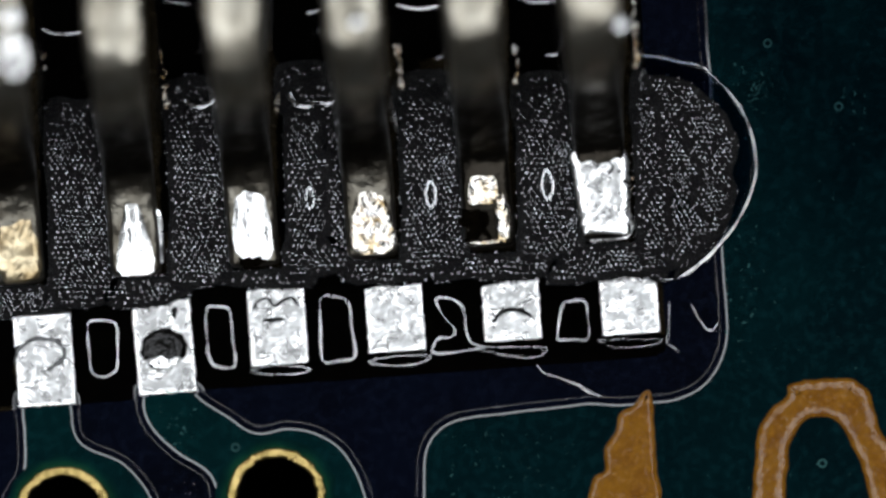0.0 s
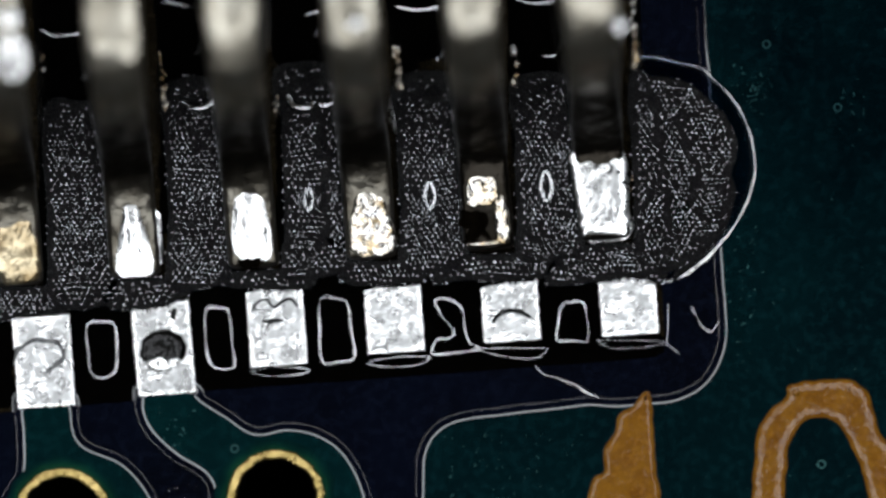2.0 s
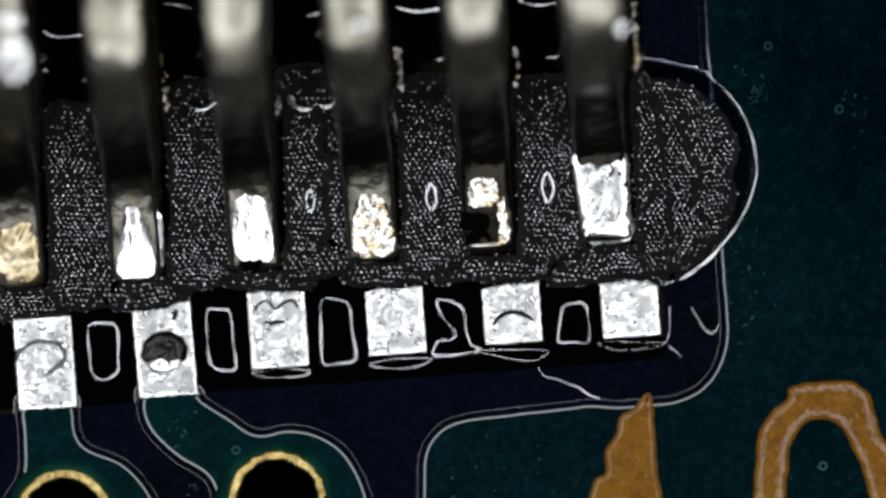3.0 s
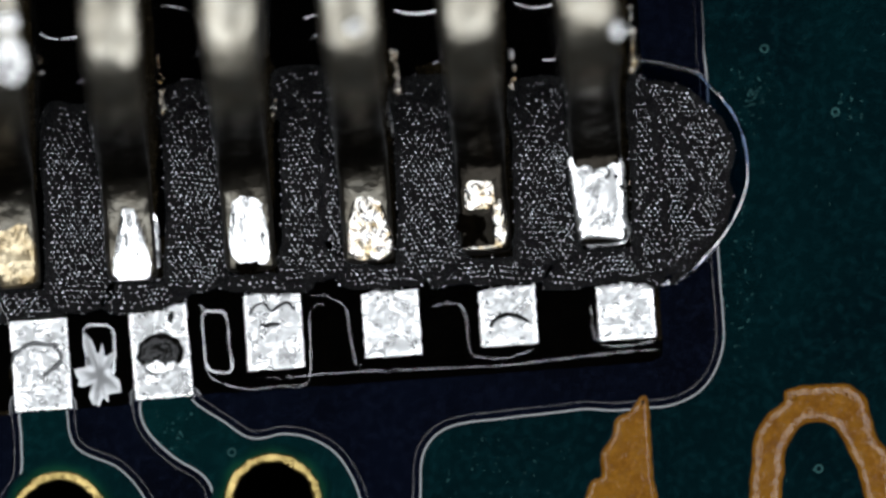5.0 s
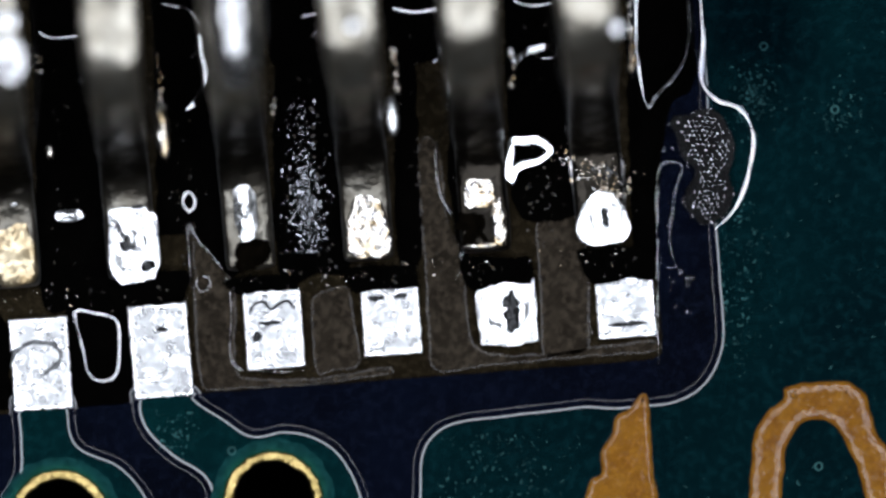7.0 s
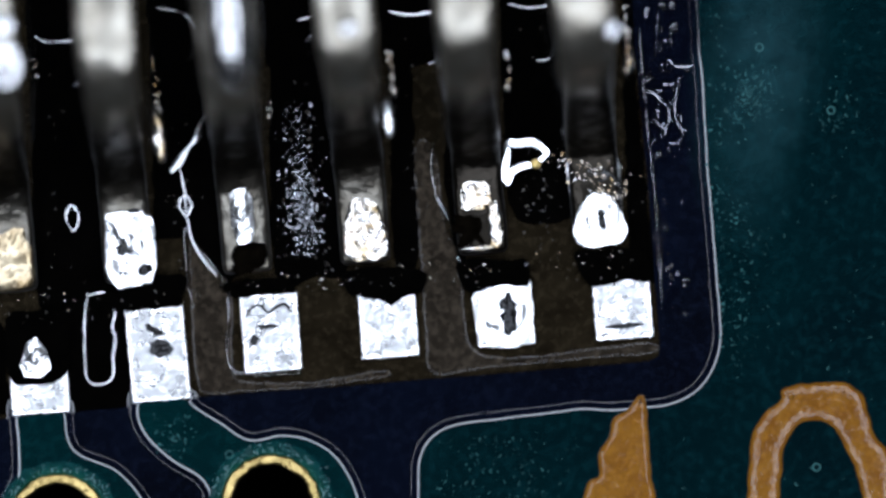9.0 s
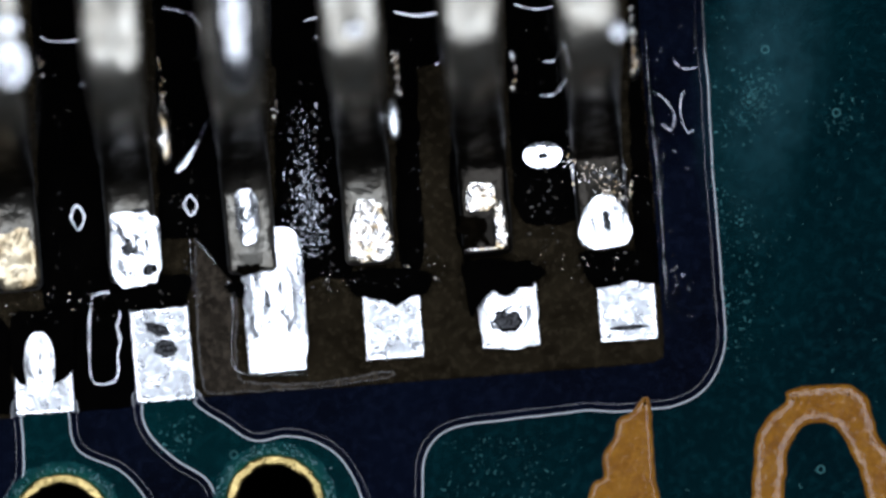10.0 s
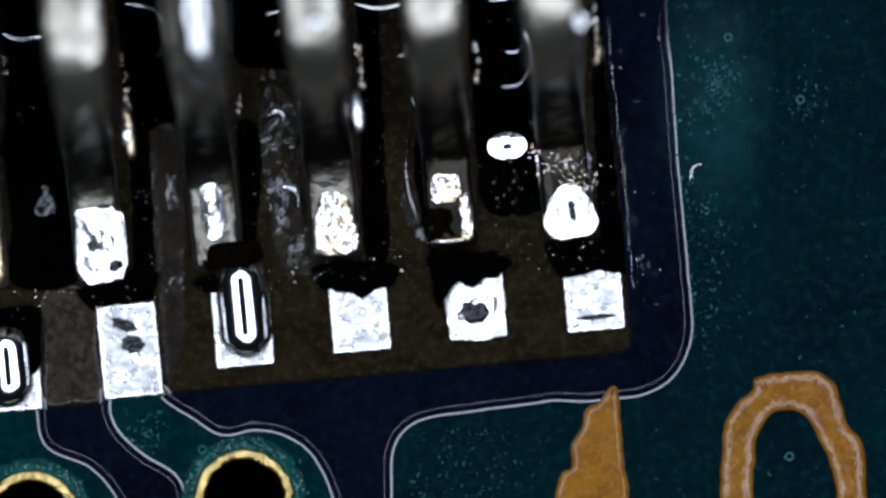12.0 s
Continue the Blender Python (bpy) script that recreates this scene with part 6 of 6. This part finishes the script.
def motions():
    p, f, r = PASTES, FILMS, RIMS
    shifted(p["first"], [(0, 0, 0, 0), (5.2, 0, 0, 0), (5.45, 0, 0, -0.043), (6.3, 0, 0, -0.13), (12, 0, 0, -0.13)])
    shifted(p["second"], [(0, 0, 0, 0), (5.2, 0, 0, 0), (5.45, 0, 0, -0.053), (6.6, 0, 0, -0.13), (12, 0, 0, -0.13)])
    sink(p["third"], 6.55, 7.0)
    sink(p["third_side"], 6.5, 6.9)
    sink(p["third_low"], 6.55, 7.0)
    sink(p["third_top"], 6.3, 7.0)
    sink(p["outer_top"], 5.6, 5.9)
    sink(p["outer_side"], 5.3, 5.7)
    sink(p["outer_low"], 5.25, 5.42)
    sink(p["outer_rim"], 5.15, 5.35)
    sink(p["fourth"], 5.2, 5.45)
    sink(p["fifth"], 5.2, 5.4)
    sink(p["inner"], 5.2, 5.4)
    sink(p["outer"], 7.4, 8.6)
    sink(p["toe_one"], 6.2, 6.6)
    sink(p["toe_two"], 6.2, 6.6)
    sink(p["toe_three"], 5.2, 5.5)
    sink(p["toe_four"], 5.2, 5.4)
    sink(p["toe_five"], 5.2, 5.4)
    sink(p["toe_six"], 5.15, 5.35)
    sink(f["first"], 10.1, 10.5, 0.03)
    sink(f["second"], 6.6, 7.0, 0.03)
    sink(f["third"], 6.0, 6.5, 0.03)
    sink(f["fourth"], 5.5, 5.9, 0.03)
    sink(f["fifth"], 6.1, 6.55, 0.03)
    sink(f["under_three"], 5.8, 6.2, 0.03)
    sink(f["under_four"], 5.6, 6.0, 0.03)
    sink(f["under_five"], 5.3, 5.5, 0.03)
    sink(f["under_six"], 5.2, 5.4, 0.03)
    sink(r["first"], 5.2, 5.4, 0.03)
    rise(r["first_late"], 5.2, 5.4, 0.03, 7.4, 0.6)
    rise(r["first_dry"], 7.3, 7.8, 0.03, 10.1, 0.3)
    rise(r["under_run"], 4.6, 4.9, 0.03, 6.7, 0.4)
    sink(r["second"], 6.6, 7.0, 0.03)
    for name in ("third", "fourth", "fifth", "under_three", "under_four", "under_five", "under_six", "end"):
        sink(r[name], 4.4, 4.85, 0.03)
    for name in ("oval_three", "oval_four", "oval_five"):
        sink(r[name], 4.9, 5.2)
    for name in ("clump_two", "clump_three", "clump_far"):
        sink(r[name], 3.4, 5.2)
    sink(r["finger"], 3.6, 4.6, 0.03)
    sink(r["crack"], 4.2, 4.8, 0.03)
    sink(r["corner"], 4.0, 4.7, 0.03)
    sink(r["arc_top"], 4.2, 4.8, 0.03)
    sink(POOLS["arc"], 5.15, 5.45, 0.06)
    shifted(r["arc"], [(0, 0, 0, 0), (4.5, 0, 0, 0), (5.0, -0.02, 0, 0), (5.25, -0.03, 0, 0), (5.4, -0.06, 0, -0.08), (12, -0.06, 0, -0.08)])
    k = SKINS
    rise(k["first"], 10.1, 10.5, 0.02)
    for name, gone in (("mush_one", 6.0), ("mush_two", 6.25), ("mush_toe", 6.45)):
        rise(k[name], 5.22, 5.42, 0.1, gone, 0.35)
    for name in ("gap_one_black", "gap_two_black", "gap_three_black"):
        rise(k[name], 10.0, 10.4, 0.03)
    rise(k["folds_cone"], 10.0, 10.2, 0.08)
    sink(k["left"], 9.9, 10.4, 0.02)
    sink(k["right"], 9.6, 10.3, 0.02)
    rise(k["folds_three"], 10.1, 10.4, 0.06)
    for name in ("folds_two", "folds_two_top", "folds_one"):
        rise(k[name], 10.1, 10.5, 0.06)
    rise(k["folds_four"], 10.2, 10.6, 0.06)
    for j in (8, 9, 10, 12):
        sink(FLUX_AND_SHADE[j], 10.0, 10.5, 0.03)
    rise(k["folds_edge"], 7.6, 8.4, 0.06)
    rise(k["tongue"], 6.3, 6.8, 0.02, 7.6, 1.0)
    rise(k["pad_four_bite"], 7.6, 8.6, 0.08)
    rise(k["pad_five_bite"], 9.7, 10.0, 0.1)
    rise(k["pad_two_top"], 6.65, 6.9, 0.1)
    sink(k["middle"], 6.8, 7.4, 0.02)
    d = DROPS
    rise(d["bead"], 9.75, 9.95, 0.18)
    rise(d["bead_centre"], 9.78, 9.98, 0.18)
    rise(d["bead_loop"], 5.4, 5.6, 0.18, 9.75, 0.2)
    sink(FOOT_SOLDER[1], 5.72, 5.95, 0.1)
    sink(FOOT_SOLDER[2], 5.3, 5.5, 0.1)
    sink(FOOT_SOLDER[7], 6.0, 6.4, 0.1)
    rise(d["foot_two"], 5.5, 5.68, 0.1)
    rise(d["foot_two_void"], 5.9, 6.4, 0.1)
    rise(d["foot_three"], 5.3, 5.5, 0.1)
    rise(d["foot_two_pit"], 5.9, 6.4, 0.1)
    rise(d["foot_two_notch"], 5.9, 6.4, 0.1)
    rise(d["foot_six_centre"], 6.05, 6.35, 0.08)
    rise(d["spark_bar"], 6.3, 6.6, 0.12, 7.3, 0.5)
    rise(d["foot_one"], 6.4, 6.9, 0.1, 7.5, 0.6)
    rise(d["spots"], 5.8, 6.0, 0.1)
    rise(d["grit"], 5.4, 5.9, 0.03)
    rise(d["glints"], 5.5, 6.2, 0.07)
    rise(d["foot_six"], 6.02, 6.3, 0.08)
    rise(d["slug"], 10.05, 10.2, 0.12)
    rise(d["pad_one"], 10.2, 10.4, 0.15)
    sink(d["pad_two"], 6.7, 7.0, 0.09)
    sink(d["pad_two_small"], 6.7, 7.0, 0.09)
    sink(d["pad_one_old"], 7.4, 8.2, 0.09)
    rise(d["bead_gold"], 7.6, 8.6, 0.18, 9.75, 0.2)
    sink(d["pad_three_swirl"], 9.6, 9.85, 0.09)
    sink(d["pad_five_curl"], 5.1, 5.3, 0.09)
    sink(d["pad_two_low"], 6.7, 7.0, 0.09)
    rise(d["spark_one"], 5.3, 5.4, 0.12, 7.2, 0.5)
    rise(d["spark_two"], 5.6, 5.75, 0.12, 6.5, 0.3)
    rise(d["spark_three"], 5.7, 5.9, 0.12, 6.4, 0.3)
    rise(d["spatter_left"], 5.35, 5.6, 0.09, 6.5, 0.5)
    rise(d["spatter_fine"], 5.6, 6.2, 0.09)
    rise(d["lumps"], 5.3, 5.45, 0.12, 6.4, 0.5)
    rise(d["pad_five"], 5.3, 5.5, 0.09)
    rise(d["pad_five_void"], 5.3, 5.5, 0.09, 9.7, 0.3)
    rise(d["pad_five_late"], 9.55, 9.75, 0.09)
    sink(d["pad_three_mark"], 9.8, 10.1, 0.09)
    rise(d["foot_three_end"], 5.4, 5.6, 0.12, 9.7, 0.2)
    rise(d["slug_cover"], 10.1, 10.3, 0.14)
    rise(d["pad_three_melt"], 9.7, 9.9, 0.12, 10.05, 0.15)
    rise(d["pad_one_oval"], 7.6, 8.8, 0.12, 9.2, 0.2)
    rise(d["pad_one_late"], 9.1, 9.35, 0.12, 10.2, 0.2)
    rise(SKINS["pad_one_dark"], 7.6, 8.8, 0.1)
    rise(d["glitter"], 6.45, 6.85, 0.12, 10.0, 0.3)
    rise(d["pad_three_dot"], 5.3, 5.5, 0.09, 9.8, 0.3)
    rise(d["pad_four_mark"], 5.3, 5.5, 0.09, 8.4, 0.5)
    rise(d["pad_four_dot"], 5.3, 5.5, 0.09, 8.4, 0.5)
    rise(d["pad_six_mark"], 5.9, 6.4, 0.09)
    rise(d["pad_six_dot"], 5.3, 5.5, 0.09, 6.4, 0.4)
    rise(d["pad_two_speck"], 6.7, 7.0, 0.09, 9.4, 0.4)
    rise(d["pad_two_spread"], 8.2, 9.2, 0.09)
    rise(d["pad_two_blot"], 8.2, 9.0, 0.09)
    rise(d["wet_three"], 6.2, 6.8, 0.2)
    rise(HAZES["wide"], 7.8, 8.8, 0.02, 10.05, 0.35)
    rise(HAZES["crumbs"], 7.8, 8.8, 0.02)
    rise(HAZES["dust"], 5.2, 5.5, 0.02)
    rise(HAZES["edge"], 7.4, 8.6, 0.02)
    rise(HAZES["hairs"], 5.4, 6.0, 0.03)
    rise(HAZES["scribbles"], 7.5, 8.4, 0.03, 9.9, 0.5)
    rise(SKINS["black_run"], 5.25, 5.4, 0.04, 7.3, 1.0)
    sink(HAZES["wash"], 3.5, 4.7, 0.02)
    rise(HAZES["wash_late"], 5.25, 5.45, 0.02, 7.2, 1.2)
    for spot in (VIA_A, VIA_B):
        rise(HAZES["near" + str(spot[0])], 5.2, 5.6, 0.02)
        rise(HAZES["far" + str(spot[0])], 7.4, 8.6, 0.02)
    rise(d["side_four"], 5.35, 5.5, 0.3)
    rise(d["side_two"], 6.6, 7.0, 0.3)
    shifted(r["bubble"], [(0, 0, 0, -0.05), (5.3, 0, 0, -0.05), (5.45, 0, 0, 0), (5.6, 0.02, 0.0, 0), (5.8, 0.08, 0.1, 0), (6.1, 0.2, 0.6, 0), (12, 0.2, 0.6, 0)])
    shifted(r["wide_bubble"], [(0, 0.05, 0.9, 0), (5.6, 0.05, 0.9, 0), (5.8, 0.0, 0.25, 0), (6.0, 0, 0, 0), (6.1, 0, 0.05, 0), (6.3, 0.05, 0.9, 0), (12, 0.05, 0.9, 0)])
    shifted(r["front"], [(0, 0.05, 0.06, -0.05), (5.9, 0.05, 0.06, -0.05), (6.15, 0.02, 0.02, 0), (6.4, 0, 0, 0), (7.2, 0.004, -0.004, 0), (8.6, -0.1, 0.4, -0.05), (12, -0.1, 0.4, -0.05)])
    rise(r["pool"], 5.7, 6.0, 0.03, 7.3, 1.0)
    rise(r["tongue"], 5.35, 5.45, 0.03, 6.6, 0.5)
    rise(r["arch"], 5.35, 5.45, 0.03, 6.8, 0.6)
    rise(r["side"], 5.4, 5.5, 0.03, 8.0, 0.8)
    rise(r["splash"], 4.85, 4.95, 0.06, 5.08, 0.15)
    rise(r["ring_three"], 5.7, 5.95, 0.03, 6.6, 0.3)
    rise(r["ring_one"], 6.8, 7.2, 0.03, 10.1, 0.2)
    rise(r["ring_two"], 6.7, 6.9, 0.03, 10.1, 0.2)
    rise(r["shard"], 7.2, 7.5, 0.26, 9.8, 0.4)
    for name in ("mark_one", "mark_two", "mark_three"):
        rise(r[name], 7.6, 8.4, 0.03, 11.0, 0.3)
    rise(r["mark_four"], 7.6, 8.4, 0.03)
    rise(r["mid_third"], 4.5, 4.8, 0.03, 5.7, 0.4)
    rise(r["mid_fourth"], 4.5, 4.8, 0.03, 5.2, 0.2)
    rise(r["mid_fifth"], 4.5, 4.8, 0.03, 5.2, 0.3)
    rise(r["mid_long"], 4.4, 4.8, 0.03, 6.2, 0.5)
    rise(r["stem"], 5.8, 5.92, 0.06, 6.1, 0.15)
    rise(r["branch"], 5.8, 5.92, 0.06, 6.1, 0.15)
    rise(r["hook"], 8.9, 9.4, 0.34)
    rise(r["edge_four"], 5.5, 5.8, 0.04, 9.8, 0.4)
    rise(r["edge_late"], 10.2, 10.5, 0.04)
    rise(r["left_edge"], 6.7, 7.0, 0.03, 9.9, 0.4)
    rise(r["left_ring"], 6.7, 6.9, 0.03, 7.4, 0.4)
    rise(r["shard_early"], 6.6, 6.8, 0.26, 7.2, 0.3)
    rise(r["shard_low"], 7.6, 8.4, 0.04, 9.8, 0.4)
    rise(r["flag"], 5.4, 5.6, 0.34, 7.6, 0.6)
    rise(r["mask_curl"], 10.2, 10.6, 0.04)
    rise(r["top_loop"], 8.6, 9.6, 0.04)
    for name in ("late_one", "late_two", "late_five"):
        rise(r[name], 10.1, 10.35, 0.04)
    rise(r["curl"], 11.08, 11.15, 0.04, 11.4, 0.15)


motions()
